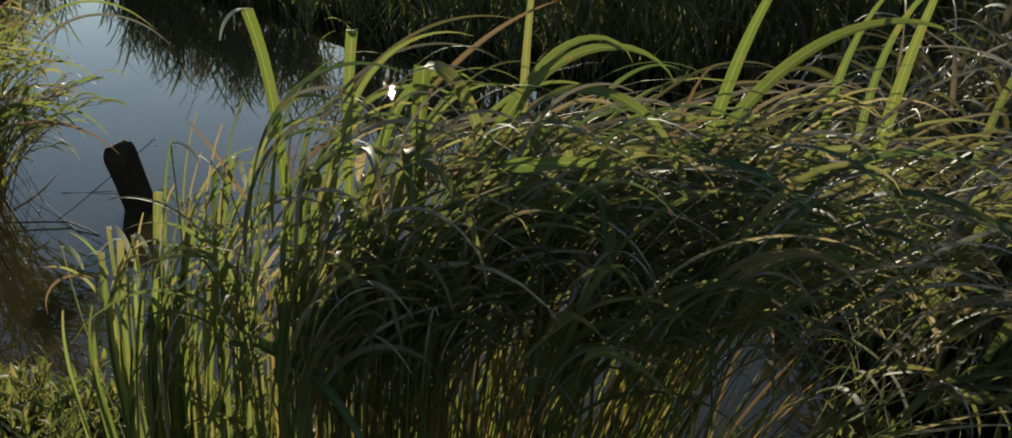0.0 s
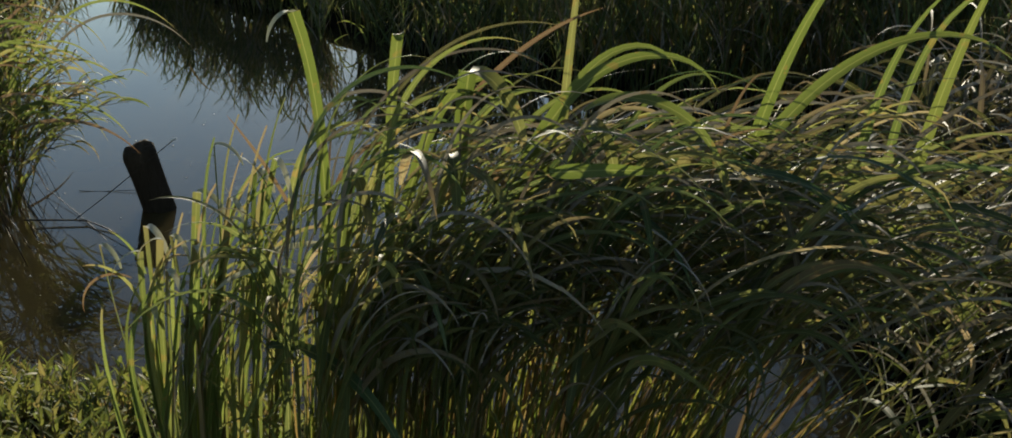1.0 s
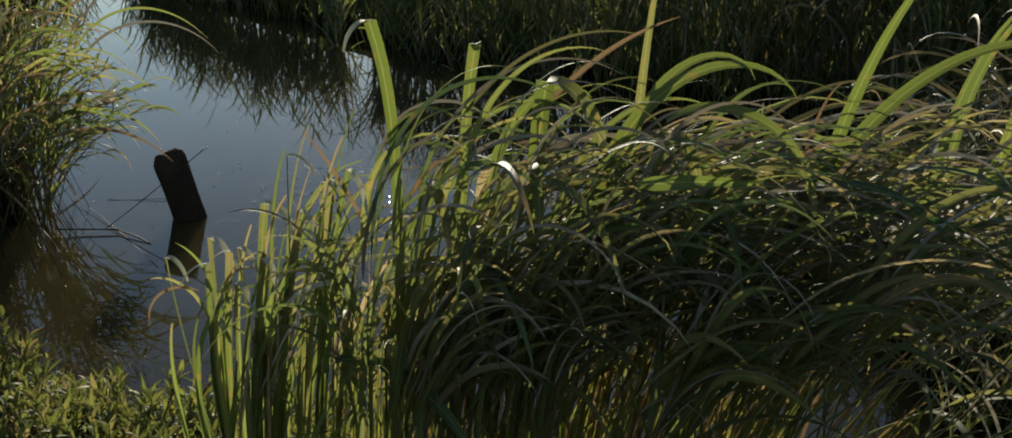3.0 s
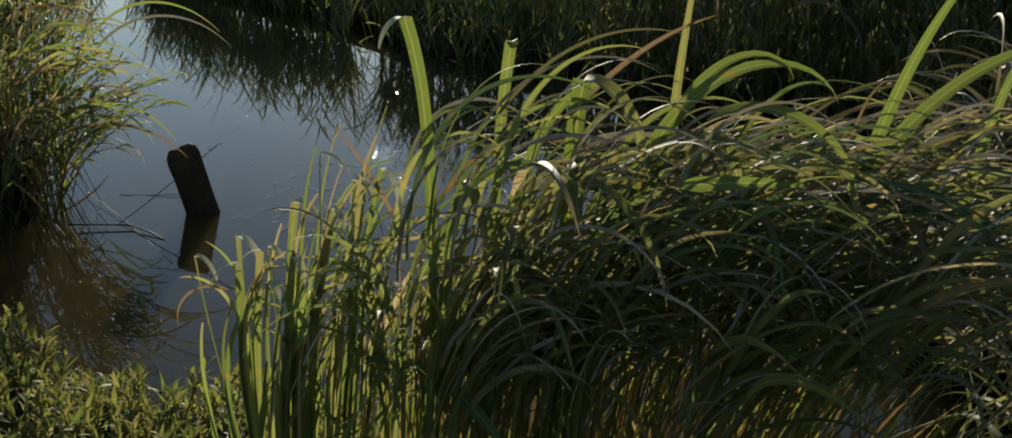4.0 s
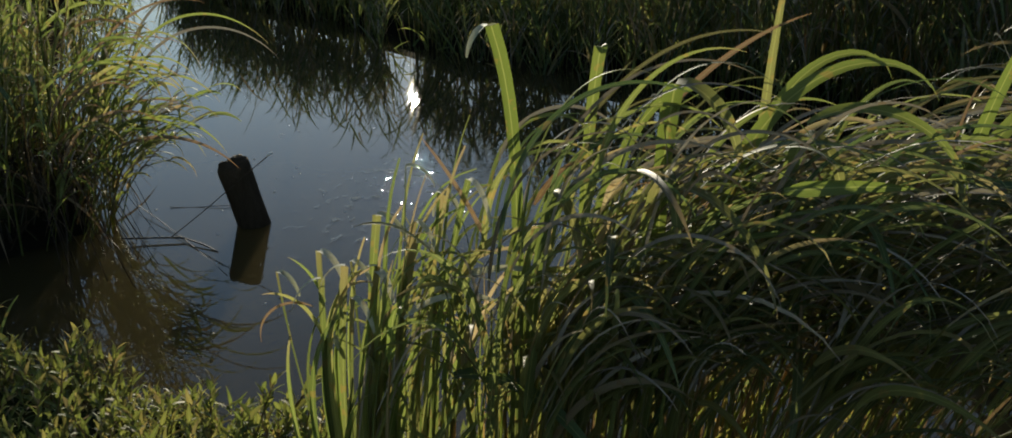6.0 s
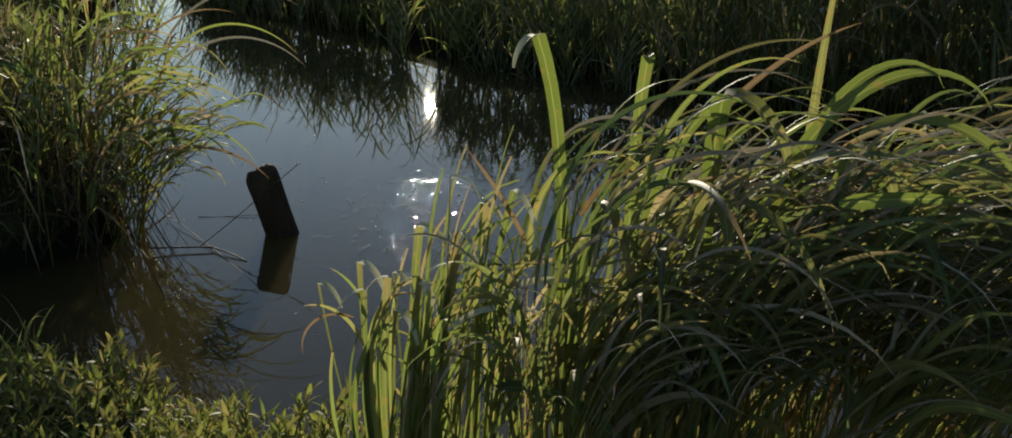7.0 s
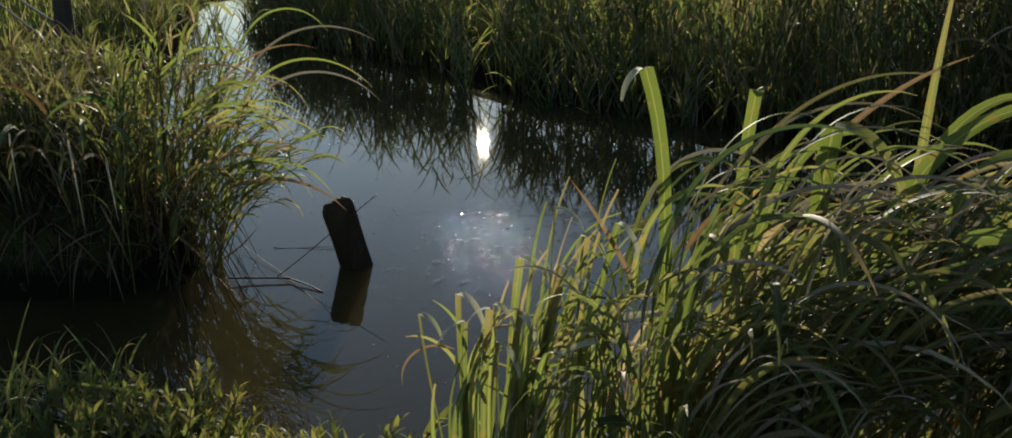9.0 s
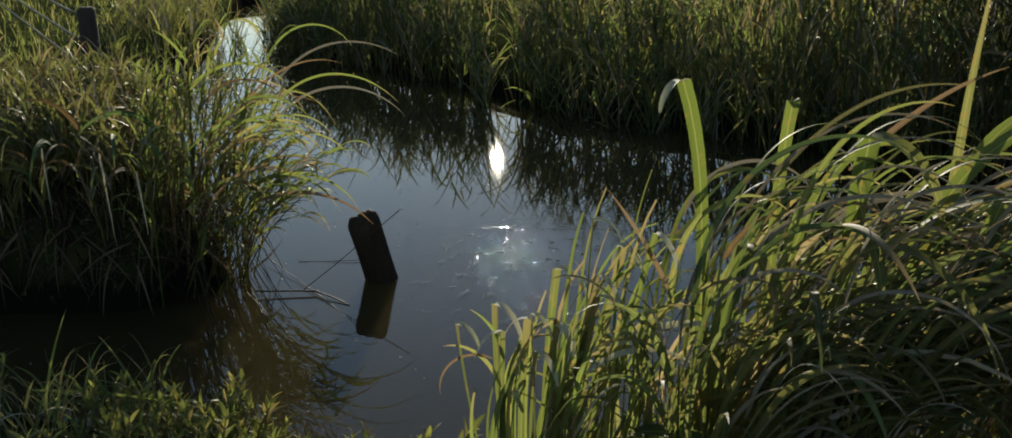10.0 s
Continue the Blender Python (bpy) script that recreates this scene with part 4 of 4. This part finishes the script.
        arc_leaf(home, (-1.4 - 0.2 * (y - 4.0) + r.uniform(-0.12, 0.08), y, r.uniform(0.28, 0.72)), r.normal(-0.25, 0.5), r.uniform(0.35, 0.9), r.uniform(1.3, 2.3), r.uniform(1.0, 1.8), r.uniform(0.28, 0.54), r.uniform(0.008, 0.014), M_LIME_ONE if k % 4 else M_RUST)
    arc_leaf(home, (-1.3, 4.1, 0.36), 0.0, 1.15, 1.3, 1.2, 0.46, 0.014, M_RUST, turn=0.9, label="long browned leaf drooping towards the stake")
    # leaves hanging down the shaded front, half of them in the shade-darkened colour
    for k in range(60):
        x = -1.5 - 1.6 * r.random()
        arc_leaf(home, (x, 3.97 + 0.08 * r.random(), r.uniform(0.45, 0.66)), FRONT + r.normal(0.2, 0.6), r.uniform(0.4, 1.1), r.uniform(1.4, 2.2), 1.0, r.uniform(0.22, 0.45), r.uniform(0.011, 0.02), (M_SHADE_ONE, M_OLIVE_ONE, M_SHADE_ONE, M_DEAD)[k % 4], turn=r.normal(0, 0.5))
    for px, pz, ln in ((-1.74, 0.60, 0.36), (-1.94, 0.60, 0.26), (-1.62, 0.52, 0.24), (-2.12, 0.5, 0.2)):
        arc_leaf(home, (px, 3.92, pz), -1.0, 2.35, 0.4, 1.2, ln, 0.016, M_STRAW, label="bleached leaf hanging down")
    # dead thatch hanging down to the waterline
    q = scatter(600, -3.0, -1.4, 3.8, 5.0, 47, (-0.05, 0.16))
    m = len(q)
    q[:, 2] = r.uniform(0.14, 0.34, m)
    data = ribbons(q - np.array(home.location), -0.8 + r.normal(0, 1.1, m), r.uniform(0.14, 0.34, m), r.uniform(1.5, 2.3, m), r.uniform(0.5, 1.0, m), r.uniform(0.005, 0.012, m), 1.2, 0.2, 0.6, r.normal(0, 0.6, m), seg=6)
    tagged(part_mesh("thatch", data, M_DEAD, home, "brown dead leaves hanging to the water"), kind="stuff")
    # litter added under the overhang, near-black to hold the shade there
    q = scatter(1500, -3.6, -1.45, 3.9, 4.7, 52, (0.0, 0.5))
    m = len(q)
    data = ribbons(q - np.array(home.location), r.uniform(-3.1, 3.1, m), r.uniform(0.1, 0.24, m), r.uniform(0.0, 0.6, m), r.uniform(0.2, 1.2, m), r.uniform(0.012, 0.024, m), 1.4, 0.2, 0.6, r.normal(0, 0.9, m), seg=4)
    tagged(part_mesh("litter", data, M_SHADE_LITTER, home, "leaves packed under the overhang, its shade put into their colour"), kind="stuff")


def far_bank():
    """Along the other shore: thin tall reeds over a lower, denser fringe, taller towards one end."""
    r = np.random.default_rng(8)
    stops = [(2.8, 5.3), (2.4, 5.8), (1.8, 6.2), (1.2, 6.7), (0.5, 7.3), (-0.3, 7.9), (-0.95, 8.7), (-1.8, 9.8), (-2.7, 10.6), (-3.5, 11.9)]
    for k, (cx, cy) in enumerate(stops):
        t = k / (len(stops) - 1)
        b = scatter((190, 180, 170, 140, 115, 115, 90, 200, 240, 250)[k], cx - 0.75, cx + 0.75, cy - 0.9, cy + 0.7, 40 + k, (-0.3, 0.6))
        n = len(b)
        tall = r.uniform(0.7, 1.35, n) if k < 4 else 0.32 + 0.62 * r.random(n) ** (2.5 if k < 7 else 1.4)
        clump("reed_clump", (cx, cy, 0.1), "thin tall backlit reeds standing along the pond's far shore", b, r.uniform(-3.1, 3.1, n), r.uniform(0.0, 0.18, n), r.uniform(0.05, 0.45, n), tall, 5, 0.42, 0.016,
              (M_DEEP, M_DRY), 0, (), 0.2, (0.15, 1.1), None, 3.0, 60 + k, 0.005, "reeds on the far shore", low=0.25)
        b = scatter(90 if k > 2 else 60, cx - 0.75, cx + 0.75, cy - 0.6, cy + 0.9, 140 + k, (-0.15, 0.6))
        n = len(b)
        # the first four stretches lie in shade, put into the darker leaf colour
        clump("grass_clump", (cx, cy, 0.05), "leafy grass fringe at the pond's far shore, its shaded end coloured darker", b, r.uniform(-3.1, 3.1, n), r.uniform(0.0, 0.25, n), r.uniform(0.05, 0.5, n), r.uniform(0.25, 0.5, n), 5, 0.3, 0.019,
              (M_DEEP if k < 4 else M_LIME, M_DRY), 0, (), 0.3, (0.6, 1.9), None, 3.0, 160 + k, 0.003, "grass fringe on the far shore", low=0.1)
    for k, (cx, cy) in enumerate(stops[2:]):
        b = scatter(240, cx - 0.9, cx + 0.9, cy - 1.1, cy + 0.6, 240 + k, (-0.16, 0.05))
        n = len(b)
        clump("sedge_clump", (cx, cy - 0.3, 0.0), "dark low sedge standing in the water at the far shore", b, r.uniform(-3.1, 3.1, n), r.uniform(0.0, 0.3, n), r.uniform(0.05, 0.6, n), 0.3 + r.uniform(0.03, 0.25, n), 3, 0.24, 0.011, (M_DEEP, M_DRY), 0, (), 0.15, (0.1, 1.0), None, 3.0, 260 + k, 0.003, "sedge at the far shore", low=0.75)
    b = scatter(2600, -5.0, 7.0, 6.0, 22, 58, (3.0, 5.2))
    b = b[(b[:, 0] > -3.5 - 0.3 * (b[:, 1] - 12)) & (b[:, 1] > 8.5)]
    n = len(b)
    clump("reed_clump", (1.0, 13.0, 0.2), "row of reeds standing back from the far shore", b, r.uniform(-3.1, 3.1, n), r.uniform(0.0, 0.2, n), r.uniform(0.05, 0.4, n), r.uniform(0.55, 0.8, n), 4, 0.36, 0.018, (M_MEADOW, M_DRY), 0, (), 0.2, (0.5, 1.8), None, 3.0, 80, 0.004, low=0.05)
    b = scatter(150, 1.3, 3.4, 5.0, 7.2, 57, (-0.15, 0.7))
    n = len(b)
    clump("reed_clump", (2.3, 6.6, 0.1), "broad drooping reed leaves in shade by the shore", b, r.uniform(-3.1, 3.1, n), r.uniform(0.0, 0.3, n), r.uniform(0.1, 0.6, n), r.uniform(0.4, 1.0, n), 5, 0.6, 0.024, (M_WITHER, M_DRY), 0, (), 0.2, (1.2, 2.5), None, 3.0, 79, 0.0045, "reeds on the far shore", low=0.3)
    b = scatter(700, -3, 6.5, 6.3, 15, 55, (0.9, 9))
    n = len(b)
    clump("grass_clump", (2, 10, 0.1), "low sunlit rough grass behind the shore", b, r.uniform(-3.1, 3.1, n), r.uniform(0.0, 0.2, n), r.uniform(0.05, 0.4, n), r.uniform(0.2, 0.4, n), 4, 0.32, 0.018, (M_MEADOW, M_DRY), 0, (), 0.2, (0.5, 1.8), None, 3.0, 77, 0.0035)
    b = scatter(420, -6.6, -3.9, 9.0, 13.5, 56, (-0.05, 0.8))
    n = len(b)
    clump("reed_clump", (-5.2, 11.5, 0.1), "upright reeds on the bank beside the channel", b, r.uniform(-3.1, 3.1, n), r.uniform(0.0, 0.2, n), r.uniform(0.05, 0.4, n), r.uniform(0.35, 0.6, n), 5, 0.36, 0.015, (M_OLIVE, M_DRY), 0, (), 0.2, (0.4, 1.6), None, 3.0, 78, 0.0035)


def meadow():
    r = np.random.default_rng(9)
    b = np.concatenate([scatter(16000, -14, -1.5, 5.5, 24, 16, (0.15, 99)), scatter(1200, -5, -1.6, 3.3, 7, 17, (0.02, 99)), scatter(5000, -6, 14, 9, 30, 18, (1.0, 99))])
    b = np.concatenate([b, scatter(9000, -6, 5.5, -3.0, 2.3, 20, (0.2, 99)), scatter(2500, 1.6, 6, 2.3, 6, 21, (0.5, 99)), scatter(2500, -6, -2.7, 1.5, 3.4, 22, (0.1, 99))])
    n = len(b)
    near = (b[:, 1] < 2.4) | (np.abs(b[:, 0] + 0.5) > 2.2) & (b[:, 1] < 4)
    data = ribbons(b, r.uniform(-3.1, 3.1, n), r.uniform(0.08, 0.27, n) * np.where(near, 0.5, 1.0), r.uniform(0, 0.4, n), r.uniform(0.2, 1.6, n), r.uniform(0.004, 0.01, n), 1.6, 0.2, 0.5, 0.0, seg=4)
    ob = part_mesh("meadow_grass", data, M_MEADOW)
    tagged(ob, "sunlit rough meadow grass on the bank", "grass", kind="stuff")


def shaded_grass():
    r = np.random.default_rng(35)
    b = scatter(260, -2.6, -1.12, 2.55, 3.4, 36, (-0.02, 9))
    n = len(b)
    home = clump("grass_clump", (-1.8, 2.95, 0.05), "dark green shaded grass on the near bank", b, r.uniform(-3.1, 3.1, n), r.uniform(0, 0.3, n), r.uniform(0, 0.4, n), r.uniform(0.08, 0.2, n), 4, 0.17, 0.008, (M_DEEP, M_OLIVE), 40, (M_OLIVE_ONE, M_DRY_ONE), 0.2, (0.3, 1.5), None, 3.0, 37, 0.002)
    arc_leaf(home, (-1.45, 2.95, 0.22), -0.2, 1.45, 0.2, 1.5, 0.5, 0.008, M_LIME, label="long pale leaf lying over the herbs")
    arc_leaf(home, (-1.5, 3.05, 0.1), 0.3, 0.25, 0.2, 1.5, 0.3, 0.008, M_LIME)


def herbs():
    """Low creeping herbs on the near bank: short stems with paired lance-shaped leaves."""
    r = np.random.default_rng(10)
    data = ribbons(np.zeros((1, 3)), 0.0, 0.047, 0.5, 0.5, 0.0145, 1.3, seg=5, fold=0.12, foot=0.25)
    leaf = mesh_from("leaf", *data)
    leaf.materials.append(M_HERB)
    first = thing("creeping_herb", (0, 0, 0), "low creeping marsh herb with small lance-shaped yellow-green leaves", "plant", "herbs on the near bank")
    stem_pts = [(0, 0, 0), (0.01, 0.006, 0.06), (0.014, 0.016, 0.13), (0.012, 0.02, 0.18)]
    part("stem", tube(stem_pts, [0.0028, 0.0024, 0.002, 0.0012], 5), M_HERB_STEM, first)
    for k in range(13):
        f = 0.25 + 0.75 * k / 12
        i = min(int(f * 3), 2)
        p = Vector(stem_pts[i]).lerp(Vector(stem_pts[i + 1]), f * 3 - i)
        ob = new("leaf", leaf)
        ob.parent = first
        ob.matrix_basis = Matrix.Translation(p) @ Euler((0, 0, k * 2.4)).to_matrix().to_4x4() @ Matrix.Scale(1.1 - 0.35 * f if k < 11 else 0.8, 4)
    spots = scatter(640, -1.3, -0.05, 2.4, 3.1, 19)
    d = shore(spots[:, 0], spots[:, 1])
    thick = np.array([noise.noise(Vector((x * 2.6, y * 2.6, 3.0))) for x, y, z in spots])
    spots = spots[(d > -0.1) & (thick > -0.25 + 0.5 * r.random(len(spots)) - 0.25 * (d > 0.12))][:330]
    for i, (x, y, z) in enumerate(spots):
        grow = 0.85 + 0.5 * noise.noise(Vector((x * 3.4, y * 3.4, 9.0)))
        m = pose(x, y, max(z, -0.03) - 0.01, r.uniform(-28, 28), r.uniform(-28, 28), r.uniform(0, 360)) @ Matrix.Scale(grow * r.uniform(0.6, 1.2), 4)
        if i:
            copy = copy_thing(first, m)
            copy.scale = m.to_scale()
        else:
            keep = m
    first.matrix_basis = keep


def undergrowth():
    """Low leafy cover on the near bank."""
    r = np.random.default_rng(31)
    b = np.concatenate([scatter(3600, -1.05, 0.1, 2.2, 3.2, 32, (-0.06, 9)), scatter(2500, 0.0, 2.6, 2.2, 3.0, 33, (0.0, 9))])
    n = len(b)
    b[:, 2] = np.maximum(b[:, 2], 0.0) + r.uniform(0, 0.03, n)
    data = ribbons(b, r.uniform(-3.1, 3.1, n), r.uniform(0.025, 0.06, n), r.uniform(0.2, 1.3, n), r.uniform(0.2, 1.0, n), r.uniform(0.006, 0.012, n), 1.4, 0.2, 0.5, 0.0, seg=3, foot=0.25)
    tagged(part_mesh("bank_undergrowth", data, M_LIME), "low leafy green cover on the near bank", "ground cover", kind="stuff")


def post():
    """The stake in the water: leaning, split top, dark with wet."""
    home = thing("wooden_post", (-0.925, 4.335, 0.0), "dark weathered wooden stake leaning out of the pond", "post")
    bm = bmesh.new()
    r = random.Random(5)
    sides, rings = 28, []
    rough = [1 + 0.05 * math.sin(2 * 2 * math.pi * k / sides + 0.6) + 0.03 * math.sin(5 * 2 * math.pi * k / sides) + r.uniform(-0.02, 0.02) for k in range(sides)]
    # from the bed up to the worn, slanting top, then in over the end grain
    levels = [(-0.4 + 0.61 * j / 14, 1.0) for j in range(15)] + [(0.224, 0.97), (0.234, 0.88), (0.239, 0.7), (0.238, 0.4)]
    for j, (z, inset) in enumerate(levels):
        cx = -0.06 * (z / 0.235)
        ring = []
        for k in range(sides):
            a = 2 * math.pi * k / sides
            rad = (0.061 - 0.004 * (z + 0.4) / 0.64) * rough[k] * (1 + 0.02 * math.sin(7 * z + k)) * inset
            top = (0.014 * math.cos(a) + 0.020 * math.sin(a)) * inset * np.clip((z - 0.1) / 0.12, 0, 1)
            ring.append(bm.verts.new((cx + rad * math.cos(a), rad * 0.9 * math.sin(a), z + float(top) + (r.uniform(-0.005, 0.005) if inset < 1 else 0))))
        rings.append(ring)
    for ra, rb in zip(rings, rings[1:]):
        for k in range(sides):
            bm.faces.new((ra[k], ra[(k + 1) % sides], rb[(k + 1) % sides], rb[k]))
    bm.faces.new(rings[-1])
    part("stake", bm, M_POST, home)


def twigs():
    runs = [((-1.34, 4.13, 0.02), (-1.12, 4.16, 0.012), 0.0035), ((-1.125, 4.16, 0.012), (-0.975, 4.06, 0.0), 0.0028), ((-1.42, 4.48, 0.02), (-0.88, 3.86, 0.0), 0.0015), ((-1.3, 4.5, 0.004), (-1.03, 4.52, 0.004), 0.0014),
            ((-1.45, 4.2, 0.1), (-1.22, 3.92, 0.0), 0.0016), ((-1.5, 4.05, 0.16), (-1.33, 3.72, 0.0), 0.0018)]
    for k, (p, q, w) in enumerate(runs):
        ob = part("twig", tube(wander(p, q, 9, 0.012, k), w, 6), M_TWIG)
        tagged(ob, "thin dark bare twig dipping into the pond", "twig", "twigs in the water")
    r = random.Random(44)
    for k in range(22):
        y = r.uniform(3.85, 4.6)
        p = Vector((-1.58 - 0.2 * (y - 4.0), y, r.uniform(0.12, 0.4)))
        q = Vector((p.x + r.uniform(0.12, 0.5), y + r.uniform(-0.25, 0.1), r.uniform(-0.02, 0.02)))
        line = [p.lerp(q, i / 8) + Vector((0, 0, 0.3 * math.sin(math.pi * i / 8) * (1 - 0.5 * i / 8))) for i in range(9)]
        ob = part("dry_stem", tube(line, r.uniform(0.0008, 0.0016), 5), M_TWIG)
        tagged(ob, "thin withered stem bowing into the water", "stem", "withered stems by the bank")
    home = thing("straw", (-1.2, 4.2, 0.0), "thin dry straw with a pale seed resting against the stake", "straw")
    part("stem", tube(wander((0, 0, -0.01), (0.37, 0.09, 0.283), 6, 0.006, 30), 0.0018, 5), M_TWIG, home)
    part("seed", tube([(0.362, 0.088, 0.281), (0.368, 0.09, 0.284), (0.376, 0.092, 0.287), (0.382, 0.093, 0.289)], [0.002, 0.005, 0.0045, 0.002], 7), M_FLECK, home, "pale fluffy seed")


def pale_stems():
    """Broken straw-coloured stems with pale tops among the far reeds."""
    for k, (x, y, h, lean) in enumerate(((1.25, 6.6, 0.85, 0.02), (1.42, 6.5, 0.6, 0.05), (1.05, 6.8, 0.75, -0.1), (1.5, 6.35, 0.35, 0.0))):
        z = float(height(x, y))
        home = thing("broken_stem", (x, y, z), "broken pale straw stem with bleached top", "dry stem", "broken stems")
        part("stem", tube([(0, 0, -0.05), (lean * 0.5, 0, h * 0.5), (lean, 0, h)], [0.012, 0.011, 0.009], 7), M_STRAW, home)
        part("husk", tube([(lean, 0, h - 0.005), (lean + 0.015, -0.01, h + 0.015), (lean + 0.045, -0.02, h - 0.01)], [0.012, 0.013, 0.005], 7), M_FLECK, home, "bleached torn top")


def fence():
    first = thing("fence_post", (-3.47, 7.0, 0.2), "dark old fence post in the meadow grass", "fence post", "fence posts")
    part("post", tube([(0, 0, -0.2), (0.01, 0, 0.25), (0.02, 0, 0.58), (0.02, 0, 0.6)], [0.066, 0.062, 0.058, 0.045], 10), M_FENCE, first)
    copy_thing(first, pose(-9.8, 15.0, 0.5))
    for z in (0.18, 0.36, 0.53):
        ob = part("fence_wire", tube([(-9.8 + 6.33 * i / 16, 15.0 - 8.0 * i / 16, 0.5 - 0.3 * i / 16 + z - 0.03 * math.sin(math.pi * i / 16)) for i in range(17)], 0.009, 5), M_WIRE)
        tagged(ob, "thin rusty wire strung between fence posts", "wire", "fence wires")


def flecks():
    """Floating seeds and bits on the water."""
    r = random.Random(12)
    bm = bmesh.new()
    for _ in range(170):
        x, y = r.uniform(-1.6, 1.2), r.uniform(3.1, 7.5)
        if shore(np.array([x]), np.array([y]))[0] > -0.15:
            continue
        m = pose(x, y, 0.001, 0, 0, r.uniform(0, 360)) @ Matrix.Diagonal((r.uniform(0.002, 0.007), r.uniform(0.0015, 0.003), 0.0018, 1))
        bmesh.ops.create_icosphere(bm, subdivisions=1, radius=1, matrix=m)
    ob = part("floating_seeds", bm, M_FLECK)
    tagged(ob, "pale seeds and flecks floating on the pond", "debris", kind="stuff")


def foam():
    """Tiny bubbles drifting in loose rafts on the open water, added to stand in for sun sparkle on ripples."""
    r = random.Random(31)
    ball = bmesh.new()
    bmesh.ops.create_icosphere(ball, subdivisions=1, radius=1)
    ball.verts.ensure_lookup_table()
    unit = np.array([v.co[:] for v in ball.verts])
    faces = np.array([[v.index for v in f.verts] for f in ball.faces])
    ball.free()
    verts, tris = [], []
    for _ in range(420):
        cx, cy, reach = r.gauss(-0.36, 0.36), r.gauss(4.5, 0.6), r.uniform(0.01, 0.09)
        for _ in range(r.randint(1, 16)):
            x, y, size = cx + r.gauss(0, reach), cy + r.gauss(0, reach * 1.2), 0.0012 * r.uniform(0.3, 1.0)
            if shore(np.array([x]), np.array([y]))[0] > -0.1:
                continue
            tris.append(faces + len(verts) * len(unit))
            verts.append(unit * size * np.array([1, 1, 0.7]) + np.array([x, y, 0.0]))
    me = bpy.data.meshes.new("foam")
    me.from_pydata(np.concatenate(verts).tolist(), [], np.concatenate(tris).tolist())
    me.polygons.foreach_set("use_smooth", np.full(len(me.polygons), True))
    me.materials.append(M_BUBBLE)
    tagged(new("foam", me), "tiny bubbles adrift on the pond, added for sun sparkle", "foam", kind="stuff")


near_clump()
young_tuft()
side_clump()
left_bank()
far_bank()
meadow()
shaded_grass()
herbs()
undergrowth()
post()
twigs()
pale_stems()
fence()
flecks()
foam()
